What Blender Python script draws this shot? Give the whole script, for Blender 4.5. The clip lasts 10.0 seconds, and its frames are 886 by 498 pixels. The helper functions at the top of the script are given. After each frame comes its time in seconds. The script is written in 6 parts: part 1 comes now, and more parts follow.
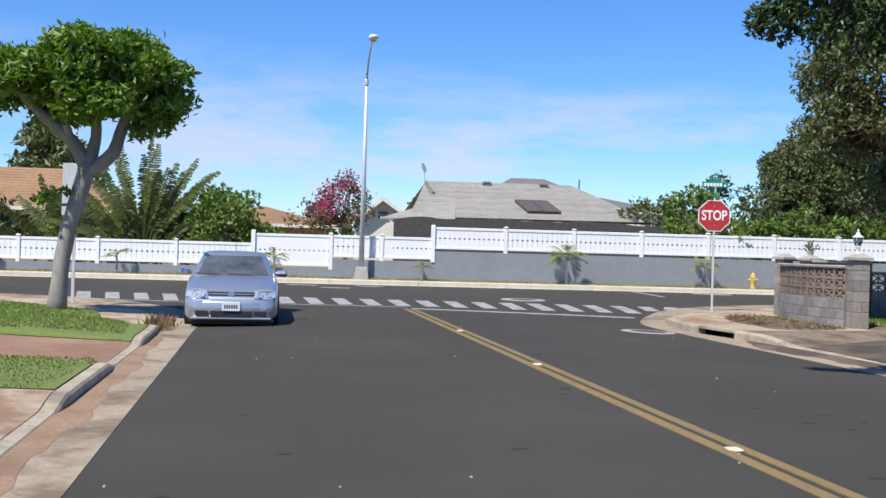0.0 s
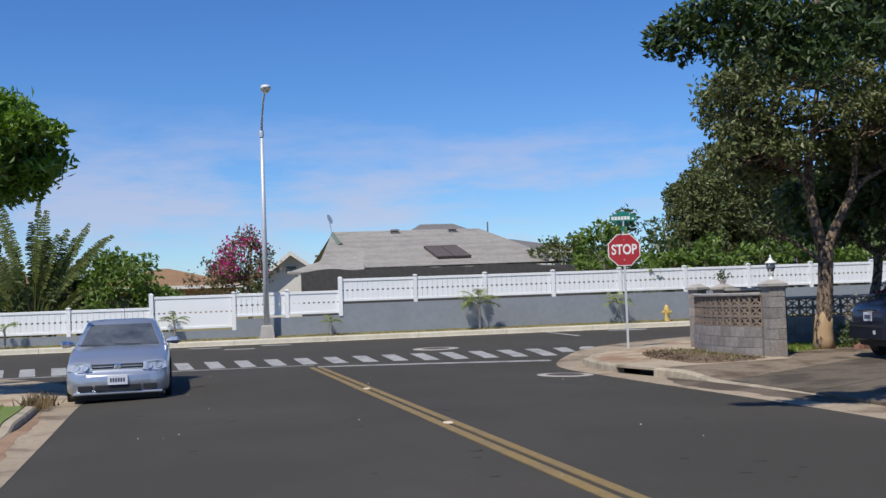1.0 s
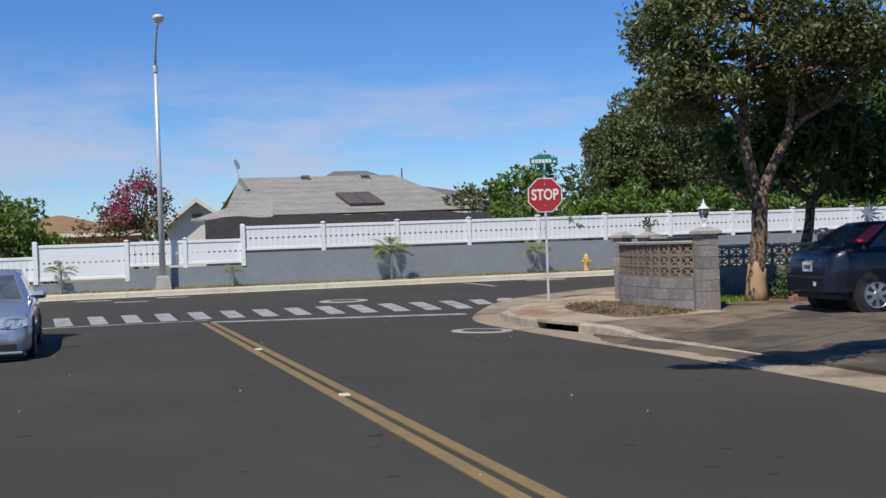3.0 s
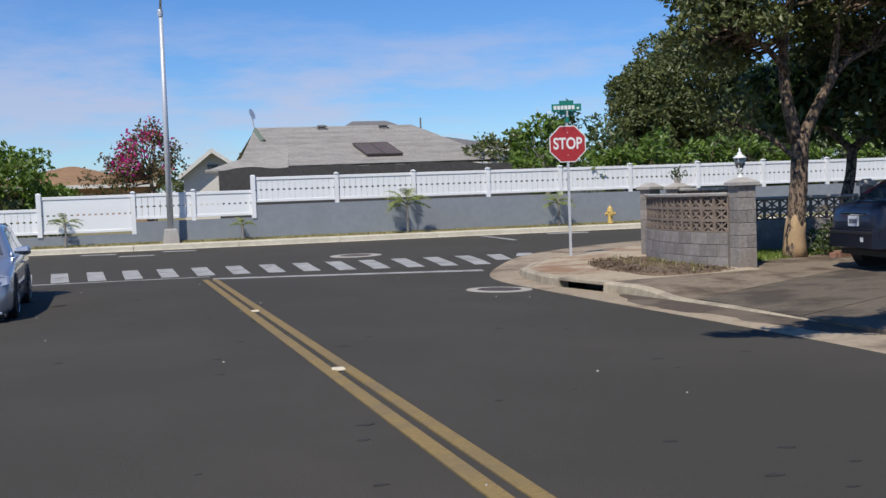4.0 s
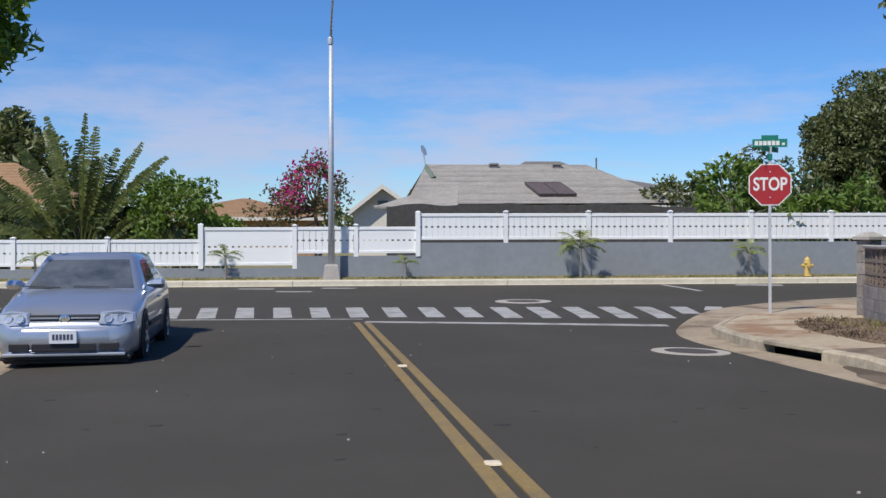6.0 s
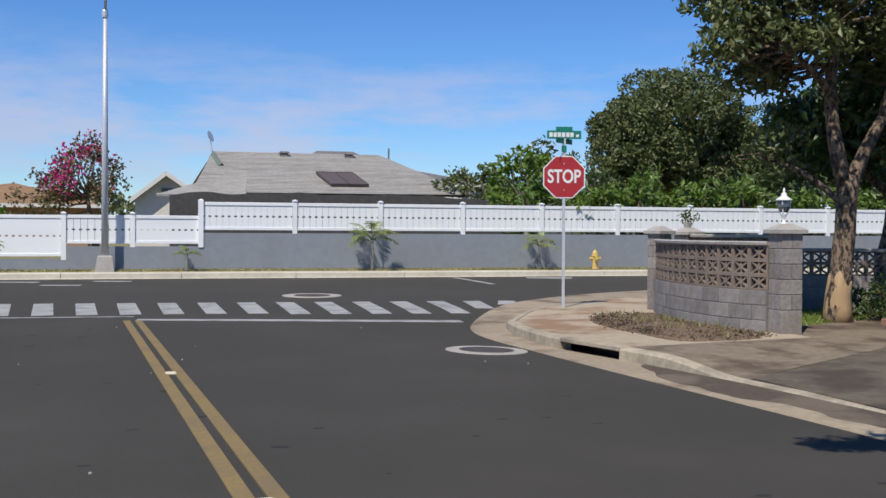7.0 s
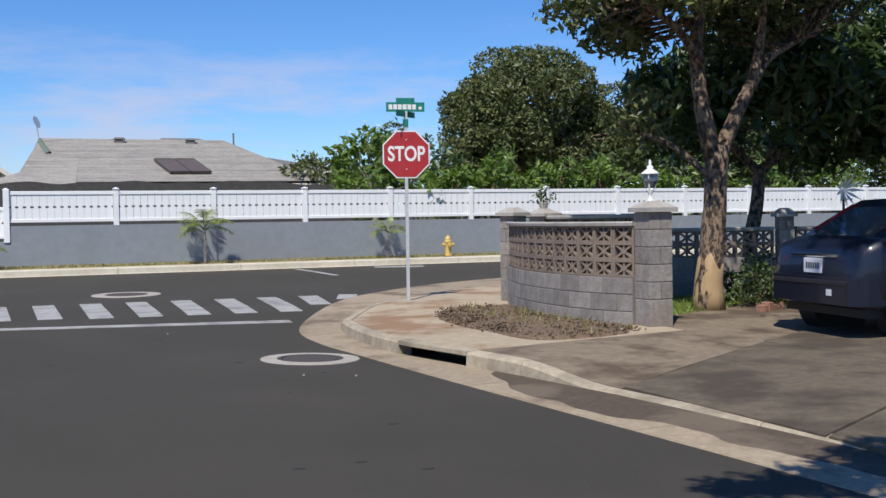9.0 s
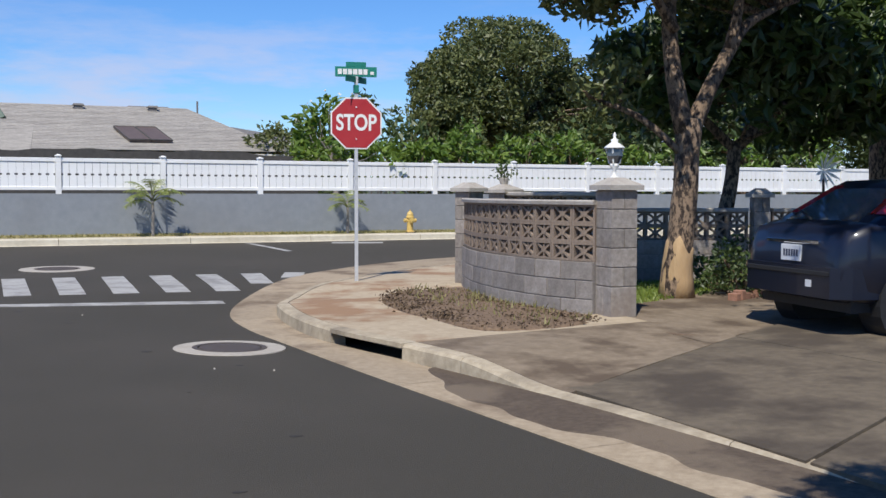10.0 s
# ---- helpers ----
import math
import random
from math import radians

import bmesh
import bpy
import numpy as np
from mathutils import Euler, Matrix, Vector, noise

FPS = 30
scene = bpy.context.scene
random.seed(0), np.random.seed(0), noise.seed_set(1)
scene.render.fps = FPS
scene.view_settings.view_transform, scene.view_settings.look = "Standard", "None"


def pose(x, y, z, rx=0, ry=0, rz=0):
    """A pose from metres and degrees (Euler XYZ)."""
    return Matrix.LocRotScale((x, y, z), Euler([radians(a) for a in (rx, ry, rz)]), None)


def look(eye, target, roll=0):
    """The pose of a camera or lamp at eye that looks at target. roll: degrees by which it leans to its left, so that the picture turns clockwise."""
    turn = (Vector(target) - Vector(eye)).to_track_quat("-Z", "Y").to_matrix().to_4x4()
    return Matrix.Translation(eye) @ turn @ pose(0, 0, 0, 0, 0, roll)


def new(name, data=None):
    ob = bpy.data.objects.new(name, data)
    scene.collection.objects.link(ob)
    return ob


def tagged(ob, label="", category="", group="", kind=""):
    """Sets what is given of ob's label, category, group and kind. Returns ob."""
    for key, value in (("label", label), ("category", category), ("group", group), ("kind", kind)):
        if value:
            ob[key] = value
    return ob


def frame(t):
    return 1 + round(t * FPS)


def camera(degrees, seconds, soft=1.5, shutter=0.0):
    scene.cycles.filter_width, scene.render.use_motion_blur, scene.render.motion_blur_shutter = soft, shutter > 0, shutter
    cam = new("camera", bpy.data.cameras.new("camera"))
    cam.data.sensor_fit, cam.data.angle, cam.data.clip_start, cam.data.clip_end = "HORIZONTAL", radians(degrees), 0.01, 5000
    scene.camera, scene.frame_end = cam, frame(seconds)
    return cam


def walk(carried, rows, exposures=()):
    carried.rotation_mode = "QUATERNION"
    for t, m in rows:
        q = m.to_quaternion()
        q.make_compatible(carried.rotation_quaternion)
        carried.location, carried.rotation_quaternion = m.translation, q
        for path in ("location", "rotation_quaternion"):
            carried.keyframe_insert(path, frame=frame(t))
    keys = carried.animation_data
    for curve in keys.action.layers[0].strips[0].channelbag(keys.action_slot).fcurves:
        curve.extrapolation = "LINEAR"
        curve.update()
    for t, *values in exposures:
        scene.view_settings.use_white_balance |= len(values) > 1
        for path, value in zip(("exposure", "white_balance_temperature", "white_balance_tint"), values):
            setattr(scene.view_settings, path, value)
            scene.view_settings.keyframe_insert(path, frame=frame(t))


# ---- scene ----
cam = camera(44.5, 10.0)
PATH = [
    (0, (2.194, 0.08, 1.352), (2.39, 2.071, 1.355), 1.6),
    (0.5, (2.338, 0.553, 1.387), (2.619, 2.533, 1.432), -1.5),
    (1, (2.522, 1.085, 1.39), (2.876, 3.051, 1.481), -2.1),
    (1.5, (2.679, 1.609, 1.392), (3.047, 3.573, 1.489), -0.8),
    (2, (2.859, 2.096, 1.399), (3.277, 4.051, 1.453), -0.9),
    (2.5, (3.0, 2.584, 1.414), (3.462, 4.53, 1.462), 0.9),
    (2.7, (3.002, 2.707, 1.386), (3.499, 4.644, 1.407), -1.3),
    (3.8, (3.411, 3.999, 1.384), (3.908, 5.935, 1.303), -2.6),
    (4, (3.493, 4.213, 1.397), (3.953, 6.157, 1.299), -2.1),
    (4.5, (3.602, 4.756, 1.391), (4.021, 6.709, 1.285), -0.4),
    (5, (3.682, 5.317, 1.384), (4.054, 7.28, 1.285), -2.4),
    (5.5, (3.787, 5.973, 1.372), (3.989, 7.961, 1.311), -0.5),
    (5.7, (3.81, 6.183, 1.371), (3.962, 8.177, 1.365), -0.2),
    (6.8, (4.008, 7.177, 1.41), (4.274, 9.158, 1.352), 0.1),
    (7, (4.069, 7.489, 1.391), (4.6, 9.417, 1.359), 0.3),
    (7.5, (4.23, 8.031, 1.35), (4.846, 9.932, 1.27), 0.4),
    (8, (4.5, 8.453, 1.387), (5.214, 10.317, 1.269), -0.8),
    (8.5, (4.805, 8.908, 1.406), (5.604, 10.737, 1.284), -1.7),
    (9, (5.138, 9.456, 1.357), (5.911, 11.3, 1.3), -0.9),
    (9.5, (5.5, 9.97, 1.396), (6.271, 11.815, 1.355), -1.4),
    (10, (5.929, 10.438, 1.36), (6.744, 12.262, 1.256), 0.1),
]
walk(cam, [(t, look(eye, target, roll)) for t, eye, target, roll in PATH],
     exposures=[(0.0, 0.40), (0.5, 0.08), (1.0, -0.02), (2.5, -0.08), (4.5, -0.02), (7.5, 0.0), (10.0, 0.15)])

# ---- world, sun, exposure ----
SUN_DIR = Vector((0.55, 0.68, -1.25)).normalized()
scene.view_settings.exposure = 0.0
world = bpy.data.worlds.new("sky")
scene.world = world
world.use_nodes = True
wn, wl = world.node_tree.nodes, world.node_tree.links
wn.clear()
w_out = wn.new("ShaderNodeOutputWorld")
w_bg = wn.new("ShaderNodeBackground")
w_sky = wn.new("ShaderNodeTexSky")
w_sky.sky_type = "NISHITA"
w_sky.sun_disc = False
w_sky.sun_elevation = math.asin(-SUN_DIR.z)
w_sky.sun_rotation = math.atan2(-SUN_DIR.x, -SUN_DIR.y)
w_sky.air_density, w_sky.dust_density, w_sky.ozone_density = 1.0, 0.0, 4.0
w_co = wn.new("ShaderNodeTexCoord")
w_map = wn.new("ShaderNodeMapping")
w_map.inputs["Scale"].default_value = (2.0, 2.0, 9.0)
w_map.inputs["Location"].default_value = (0.35, 0.1, 0.2)
w_noise = wn.new("ShaderNodeTexNoise")
w_noise.inputs["Scale"].default_value = 2.2
w_noise.inputs["Detail"].default_value = 7.0
w_noise.inputs["Roughness"].default_value = 0.62
w_ramp = wn.new("ShaderNodeValToRGB")
w_ramp.color_ramp.elements[0].position, w_ramp.color_ramp.elements[1].position = 0.47, 0.64
w_sep = wn.new("ShaderNodeSeparateXYZ")
w_band = wn.new("ShaderNodeMapRange")
w_band.inputs["From Min"].default_value, w_band.inputs["From Max"].default_value = 0.19, 0.10
w_band.inputs["To Min"].default_value, w_band.inputs["To Max"].default_value = 0.0, 0.62
w_mul = wn.new("ShaderNodeMath")
w_mul.operation = "MULTIPLY"
w_hue = wn.new("ShaderNodeHueSaturation")
w_hue.inputs["Saturation"].default_value = 1.18
w_tint = wn.new("ShaderNodeMixRGB")
w_tint.blend_type = "MULTIPLY"
w_tint.inputs["Fac"].default_value = 1.0
w_tint.inputs["Color2"].default_value = (0.745, 0.945, 1.27, 1)
w_mix = wn.new("ShaderNodeMixRGB")
w_mix.inputs["Color2"].default_value = (5.7, 5.8, 7.5, 1)
wl.new(w_co.outputs["Generated"], w_map.inputs["Vector"])
wl.new(w_map.outputs["Vector"], w_noise.inputs["Vector"])
wl.new(w_noise.outputs["Fac"], w_ramp.inputs["Fac"])
wl.new(w_co.outputs["Generated"], w_sep.inputs["Vector"])
wl.new(w_sep.outputs["Z"], w_band.inputs["Value"])
wl.new(w_ramp.outputs["Color"], w_mul.inputs[0])
wl.new(w_band.outputs["Result"], w_mul.inputs[1])
wl.new(w_sky.outputs["Color"], w_hue.inputs["Color"])
wl.new(w_hue.outputs["Color"], w_tint.inputs["Color1"])
wl.new(w_tint.outputs["Color"], w_mix.inputs["Color1"])
wl.new(w_mul.outputs["Value"], w_mix.inputs["Fac"])
wl.new(w_mix.outputs["Color"], w_bg.inputs["Color"])
wl.new(w_bg.outputs["Background"], w_out.inputs["Surface"])
w_bg.inputs["Strength"].default_value = 0.098

sun_data = bpy.data.lights.new("sun", "SUN")
sun_data.energy, sun_data.angle, sun_data.color = 4.6, radians(0.55), (1.0, 0.955, 0.88)
sun = new("sun", sun_data)
sun.rotation_euler = SUN_DIR.to_track_quat("-Z", "Y").to_euler()
sun.location = (-20, -30, 40)


# ---- materials ----
def surf(name, c1, c2, scale=8.0, rough=0.8, bump=0.0, bump_scale=60.0, stain=None, stain_scale=0.7, stain_amount=0.6,
         metal=0.0, per_piece=0.0, stretch=(1, 1, 1), coat=0.0, hard=0.4, detail=6.0, edge=(0.45, 0.70)):
    """A procedural surface: grain between two colours, broad stains over it, fine relief."""
    m = bpy.data.materials.new(name)
    m.use_nodes = True
    n, l = m.node_tree.nodes, m.node_tree.links
    b = n["Principled BSDF"]
    co = n.new("ShaderNodeTexCoord")
    mp = n.new("ShaderNodeMapping")
    mp.inputs["Scale"].default_value = stretch
    l.new(co.outputs["Object"], mp.inputs["Vector"])
    tx = n.new("ShaderNodeTexNoise")
    tx.inputs["Scale"].default_value, tx.inputs["Detail"].default_value = scale, detail
    tx.inputs["Roughness"].default_value = 0.65
    l.new(mp.outputs["Vector"], tx.inputs["Vector"])
    rp = n.new("ShaderNodeValToRGB")
    rp.color_ramp.elements[0].position, rp.color_ramp.elements[1].position = 0.5 - hard / 2, 0.5 + hard / 2
    rp.color_ramp.elements[0].color, rp.color_ramp.elements[1].color = (*c1, 1), (*c2, 1)
    l.new(tx.outputs["Fac"], rp.inputs["Fac"])
    colour = rp.outputs["Color"]
    if stain:
        t2 = n.new("ShaderNodeTexNoise")
        t2.inputs["Scale"].default_value, t2.inputs["Detail"].default_value = stain_scale, 8.0
        t2.inputs["Roughness"].default_value = 0.6
        l.new(mp.outputs["Vector"], t2.inputs["Vector"])
        r2 = n.new("ShaderNodeMapRange")
        r2.inputs["From Min"].default_value, r2.inputs["From Max"].default_value = edge
        r2.inputs["To Max"].default_value = stain_amount
        l.new(t2.outputs["Fac"], r2.inputs["Value"])
        mx = n.new("ShaderNodeMixRGB")
        mx.inputs["Color2"].default_value = (*stain, 1)
        l.new(r2.outputs["Result"], mx.inputs["Fac"])
        l.new(colour, mx.inputs["Color1"])
        colour = mx.outputs["Color"]
    if per_piece:
        oi = n.new("ShaderNodeObjectInfo")
        mr = n.new("ShaderNodeMapRange")
        mr.inputs["To Min"].default_value, mr.inputs["To Max"].default_value = 1 - per_piece, 1 + per_piece
        l.new(oi.outputs["Random"], mr.inputs["Value"])
        hs = n.new("ShaderNodeHueSaturation")
        l.new(mr.outputs["Result"], hs.inputs["Value"])
        l.new(colour, hs.inputs["Color"])
        colour = hs.outputs["Color"]
    l.new(colour, b.inputs["Base Color"])
    b.inputs["Roughness"].default_value, b.inputs["Metallic"].default_value = rough, metal
    if coat:
        b.inputs["Coat Weight"].default_value, b.inputs["Coat Roughness"].default_value = coat, 0.06
    if bump:
        t3 = n.new("ShaderNodeTexNoise")
        t3.inputs["Scale"].default_value, t3.inputs["Detail"].default_value = bump_scale, 5.0
        l.new(mp.outputs["Vector"], t3.inputs["Vector"])
        bp = n.new("ShaderNodeBump")
        bp.inputs["Strength"].default_value, bp.inputs["Distance"].default_value = bump, 0.02
        l.new(t3.outputs["Fac"], bp.inputs["Height"])
        l.new(bp.outputs["Normal"], b.inputs["Normal"])
    return m


def leafy(name, c1, c2, rough=0.5, trans=0.25):
    """Leaves: colour varies leaf by leaf, with some light coming through."""
    m = bpy.data.materials.new(name)
    m.use_nodes = True
    n, l = m.node_tree.nodes, m.node_tree.links
    b = n["Principled BSDF"]
    ge = n.new("ShaderNodeNewGeometry")
    rp = n.new("ShaderNodeValToRGB")
    rp.color_ramp.elements[0].color, rp.color_ramp.elements[1].color = (*c1, 1), (*c2, 1)
    l.new(ge.outputs["Random Per Island"], rp.inputs["Fac"])
    l.new(rp.outputs["Color"], b.inputs["Base Color"])
    b.inputs["Roughness"].default_value = rough
    tr = n.new("ShaderNodeBsdfTranslucent")
    hs = n.new("ShaderNodeHueSaturation")
    hs.inputs["Value"].default_value, hs.inputs["Saturation"].default_value = 1.3, 1.15
    l.new(rp.outputs["Color"], hs.inputs["Color"])
    l.new(hs.outputs["Color"], tr.inputs["Color"])
    mx = n.new("ShaderNodeMixShader")
    mx.inputs["Fac"].default_value = trans
    l.new(b.outputs["BSDF"], mx.inputs[1])
    l.new(tr.outputs["BSDF"], mx.inputs[2])
    l.new(mx.outputs["Shader"], n["Material Output"].inputs["Surface"])
    return m


M_ASPHALT = surf("asphalt", (0.033, 0.0284, 0.0198), (0.058, 0.0498, 0.035), 90, 0.95, 0.5, 160, (0.068, 0.057, 0.043), 0.35, 0.6)
M_GUTTER = surf("gutter_concrete", (0.265, 0.205, 0.134), (0.38, 0.305, 0.21), 14, 0.9, 0.25, 70, (0.13, 0.088, 0.052), 0.9, 0.8, per_piece=0.10, edge=(0.5, 0.62))
M_KERB = surf("kerb_concrete", (0.34, 0.28, 0.19), (0.49, 0.415, 0.30), 12, 0.9, 0.3, 60, (0.13, 0.105, 0.075), 1.6, 0.7, per_piece=0.08)
M_KERBFAR = surf("far_kerb_concrete", (0.48, 0.43, 0.33), (0.60, 0.55, 0.43), 8, 0.9, 0.2, 50, (0.36, 0.31, 0.22), 0.8, 0.5, per_piece=0.05)
M_PAVE = surf("pavement_concrete", (0.34, 0.27, 0.18), (0.455, 0.37, 0.258), 9, 0.9, 0.25, 70, (0.245, 0.135, 0.067), 0.75, 0.85, per_piece=0.06, edge=(0.49, 0.58))
# driveway tone: well below the pavement's, with broad darker patches
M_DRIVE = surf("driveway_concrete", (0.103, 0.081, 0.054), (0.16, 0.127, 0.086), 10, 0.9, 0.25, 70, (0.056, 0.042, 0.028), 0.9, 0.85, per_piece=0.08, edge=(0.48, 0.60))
# browner, darker pavement tone with broad dark patches, for slabs by the driveway
M_PAVEBROWN = surf("mottled_concrete", (0.165, 0.125, 0.082), (0.25, 0.196, 0.134), 9, 0.9, 0.25, 70, (0.078, 0.052, 0.031), 1.1, 0.85, per_piece=0.06, edge=(0.48, 0.60))
M_SILT = surf("gutter_silt", (0.060, 0.043, 0.028), (0.11, 0.08, 0.054), 22, 0.95, 0.4, 60, (0.17, 0.13, 0.088), 1.1, 0.7, edge=(0.5, 0.6))
M_SAND = surf("red_sand", (0.26, 0.155, 0.085), (0.36, 0.24, 0.15), 22, 0.95, 0.4, 60, (0.16, 0.09, 0.05), 1.3, 0.7)
M_JOINT = surf("joint_dirt", (0.05, 0.04, 0.03), (0.09, 0.07, 0.05), 30, 0.95, 0.3, 80)
M_REDDIRT = surf("red_dirt", (0.20, 0.105, 0.06), (0.30, 0.17, 0.10), 12, 0.95, 0.5, 50, (0.40, 0.27, 0.17), 0.8, 0.6)
M_PAINT_W = surf("road_paint_white", (0.30, 0.29, 0.27), (0.43, 0.42, 0.39), 22, 0.8, 0.2, 120, (0.13, 0.12, 0.11), 2.6, 0.75)
M_PAINT_Y = surf("road_paint_yellow", (0.19, 0.128, 0.042), (0.28, 0.19, 0.066), 25, 0.8, 0.2, 120, (0.14, 0.11, 0.07), 2.6, 0.6)
M_MARKER = surf("marker_ceramic", (0.62, 0.50, 0.33), (0.72, 0.62, 0.45), 30, 0.5)
M_IRON = surf("cast_iron", (0.075, 0.06, 0.05), (0.13, 0.105, 0.085), 40, 0.7, 0.5, 60, metal=0.4)
M_COLLAR = surf("collar_concrete", (0.33, 0.30, 0.25), (0.45, 0.41, 0.35), 14, 0.9, 0.25, 70, (0.30, 0.26, 0.21), 1.2, 0.5)
M_GRASS = surf("lawn_soil", (0.10, 0.15, 0.025), (0.17, 0.22, 0.048), 18, 0.95, 0.8, 40, (0.19, 0.20, 0.07), 0.6, 0.5)
M_DRYGRASS = surf("dry_grass", (0.16, 0.15, 0.05), (0.27, 0.235, 0.10), 9, 0.95, 0.7, 40, (0.30, 0.21, 0.12), 0.5, 0.6)
M_GROUND = surf("far_ground", (0.13, 0.12, 0.06), (0.22, 0.18, 0.10), 0.4, 0.95, 0.2, 6)
M_WALLGREY = surf("grey_render", (0.225, 0.245, 0.265), (0.265, 0.285, 0.305), 5, 0.85, 0.15, 30, (0.20, 0.205, 0.21), 0.5, 0.5)
M_VINYL = surf("white_vinyl", (0.82, 0.82, 0.80), (0.86, 0.86, 0.84), 3, 0.45, 0.0, 30, (0.66, 0.64, 0.58), 0.9, 0.4)
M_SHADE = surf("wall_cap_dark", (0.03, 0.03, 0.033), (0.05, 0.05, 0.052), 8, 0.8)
M_CMU = surf("concrete_block", (0.205, 0.18, 0.157), (0.345, 0.31, 0.278), 18, 0.95, 0.6, 90, (0.175, 0.132, 0.10), 1.7, 0.75, per_piece=0.20)
M_MORTAR = surf("mortar", (0.19, 0.17, 0.155), (0.26, 0.235, 0.215), 25, 0.95, 0.4, 90)
M_BREEZE = surf("breeze_block", (0.175, 0.13, 0.097), (0.27, 0.21, 0.16), 22, 0.95, 0.4, 90, (0.20, 0.16, 0.13), 1.5, 0.5, per_piece=0.10)
M_CAP = surf("cap_concrete", (0.34, 0.31, 0.275), (0.44, 0.41, 0.365), 16, 0.92, 0.35, 70, (0.24, 0.21, 0.18), 1.5, 0.6)
M_GALV = surf("galvanised_steel", (0.50, 0.51, 0.52), (0.64, 0.65, 0.66), 20, 0.45, 0.05, 60, metal=0.3)
M_SIGNRED = surf("sign_red", (0.36, 0.022, 0.028), (0.43, 0.030, 0.035), 5, 0.45, 0, 30, (0.30, 0.03, 0.035), 2.5, 0.5)
M_SIGNWHITE = surf("sign_white", (0.72, 0.72, 0.70), (0.80, 0.80, 0.78), 6, 0.5)
M_SIGNGREEN = surf("sign_green", (0.01, 0.17, 0.13), (0.015, 0.22, 0.165), 6, 0.45)
M_HYDRANT = surf("hydrant_yellow", (0.56, 0.38, 0.10), (0.66, 0.47, 0.15), 12, 0.5, 0.1, 40, (0.42, 0.27, 0.09), 4, 0.5)
M_BARK = surf("bark", (0.035, 0.024, 0.018), (0.25, 0.175, 0.115), 20, 0.95, 1.0, 26, (0.10, 0.07, 0.048), 2.0, 0.6, stretch=(1, 1, 0.5), hard=0.10)
M_BARKGREY = surf("grey_bark", (0.21, 0.188, 0.162), (0.35, 0.32, 0.28), 9, 0.95, 0.7, 24, (0.13, 0.11, 0.09), 2.2, 0.7, stretch=(1, 1, 0.4))
M_BARKTAN = surf("bare_wood", (0.36, 0.235, 0.12), (0.47, 0.33, 0.18), 12, 0.9, 0.6, 30, (0.25, 0.16, 0.09), 3, 0.6, stretch=(1, 1, 0.3))
M_ROOF = surf("roof_shingle", (0.24, 0.222, 0.192), (0.39, 0.36, 0.315), 5.0, 0.9, 0.3, 12, (0.21, 0.192, 0.167), 0.9, 0.7, stretch=(1, 2.2, 2.2), per_piece=0.08)
M_ROOFTAN = surf("tan_shingle", (0.26, 0.150, 0.070), (0.36, 0.215, 0.11), 4, 0.9, 0.3, 12, (0.20, 0.115, 0.058), 0.6, 0.5)
M_ROOFDARK = surf("dark_shingle", (0.14, 0.13, 0.12), (0.20, 0.185, 0.17), 4, 0.9, 0.2, 12)
M_SIDING = surf("green_siding", (0.10, 0.135, 0.10), (0.14, 0.175, 0.135), 3, 0.85, stretch=(1, 1, 8))
M_STUCCO = surf("tan_stucco", (0.32, 0.19, 0.10), (0.41, 0.26, 0.15), 5, 0.9, 0.2, 40)
M_FASCIA = surf("pale_trim", (0.62, 0.58, 0.50), (0.72, 0.68, 0.60), 5, 0.7)
M_SCREEN = surf("shade_screen", (0.045, 0.043, 0.042), (0.075, 0.07, 0.067), 4, 0.9, 0.3, 20)
M_SOLAR = surf("solar_collector", (0.10, 0.072, 0.058), (0.14, 0.105, 0.085), 4, 0.4, 0, 30)
M_PANE = surf("dark_pane", (0.02, 0.022, 0.025), (0.035, 0.038, 0.042), 3, 0.12)
M_CARBLUE = surf("silver_blue_paint", (0.40, 0.425, 0.475), (0.43, 0.455, 0.505), 3, 0.30, 0, 30, metal=0.6, coat=0.9)
M_CARNAVY = surf("navy_paint", (0.006, 0.008, 0.019), (0.008, 0.011, 0.024), 3, 0.4, 0, 30, metal=0.2, coat=0.45)
M_CARGLASS = surf("car_glass", (0.035, 0.042, 0.047), (0.14, 0.15, 0.152), 2.0, 0.05, 0, 30, coat=0.8)
M_PLASTIC = surf("black_plastic", (0.012, 0.012, 0.013), (0.022, 0.022, 0.023), 20, 0.6)
M_RUBBER = surf("tyre_rubber", (0.012, 0.012, 0.012), (0.024, 0.023, 0.022), 20, 0.85)
M_ALLOY = surf("wheel_alloy", (0.42, 0.43, 0.45), (0.52, 0.53, 0.55), 10, 0.35, metal=0.8)
M_CHROME = surf("chrome", (0.70, 0.71, 0.72), (0.78, 0.79, 0.80), 10, 0.15, metal=1.0)
M_LENS = surf("headlight_lens", (0.52, 0.55, 0.58), (0.70, 0.72, 0.74), 14, 0.12, metal=0.5, coat=0.8)
M_TAIL = surf("tail_light_red", (0.36, 0.012, 0.015), (0.50, 0.022, 0.025), 6, 0.2, coat=0.8)
M_PLATE = surf("plate_white", (0.62, 0.63, 0.64), (0.72, 0.73, 0.74), 10, 0.5)
M_INK = surf("dark_ink", (0.04, 0.05, 0.09), (0.06, 0.07, 0.11), 10, 0.6)
M_LANTERN = surf("white_enamel", (0.66, 0.66, 0.62), (0.78, 0.78, 0.74), 14, 0.5)
M_TAR = surf("old_tar", (0.020, 0.017, 0.014), (0.034, 0.029, 0.023), 30, 0.8)
M_DEBRIS = surf("dry_debris", (0.10, 0.065, 0.04), (0.22, 0.15, 0.095), 20, 0.95, 0.4, 60)
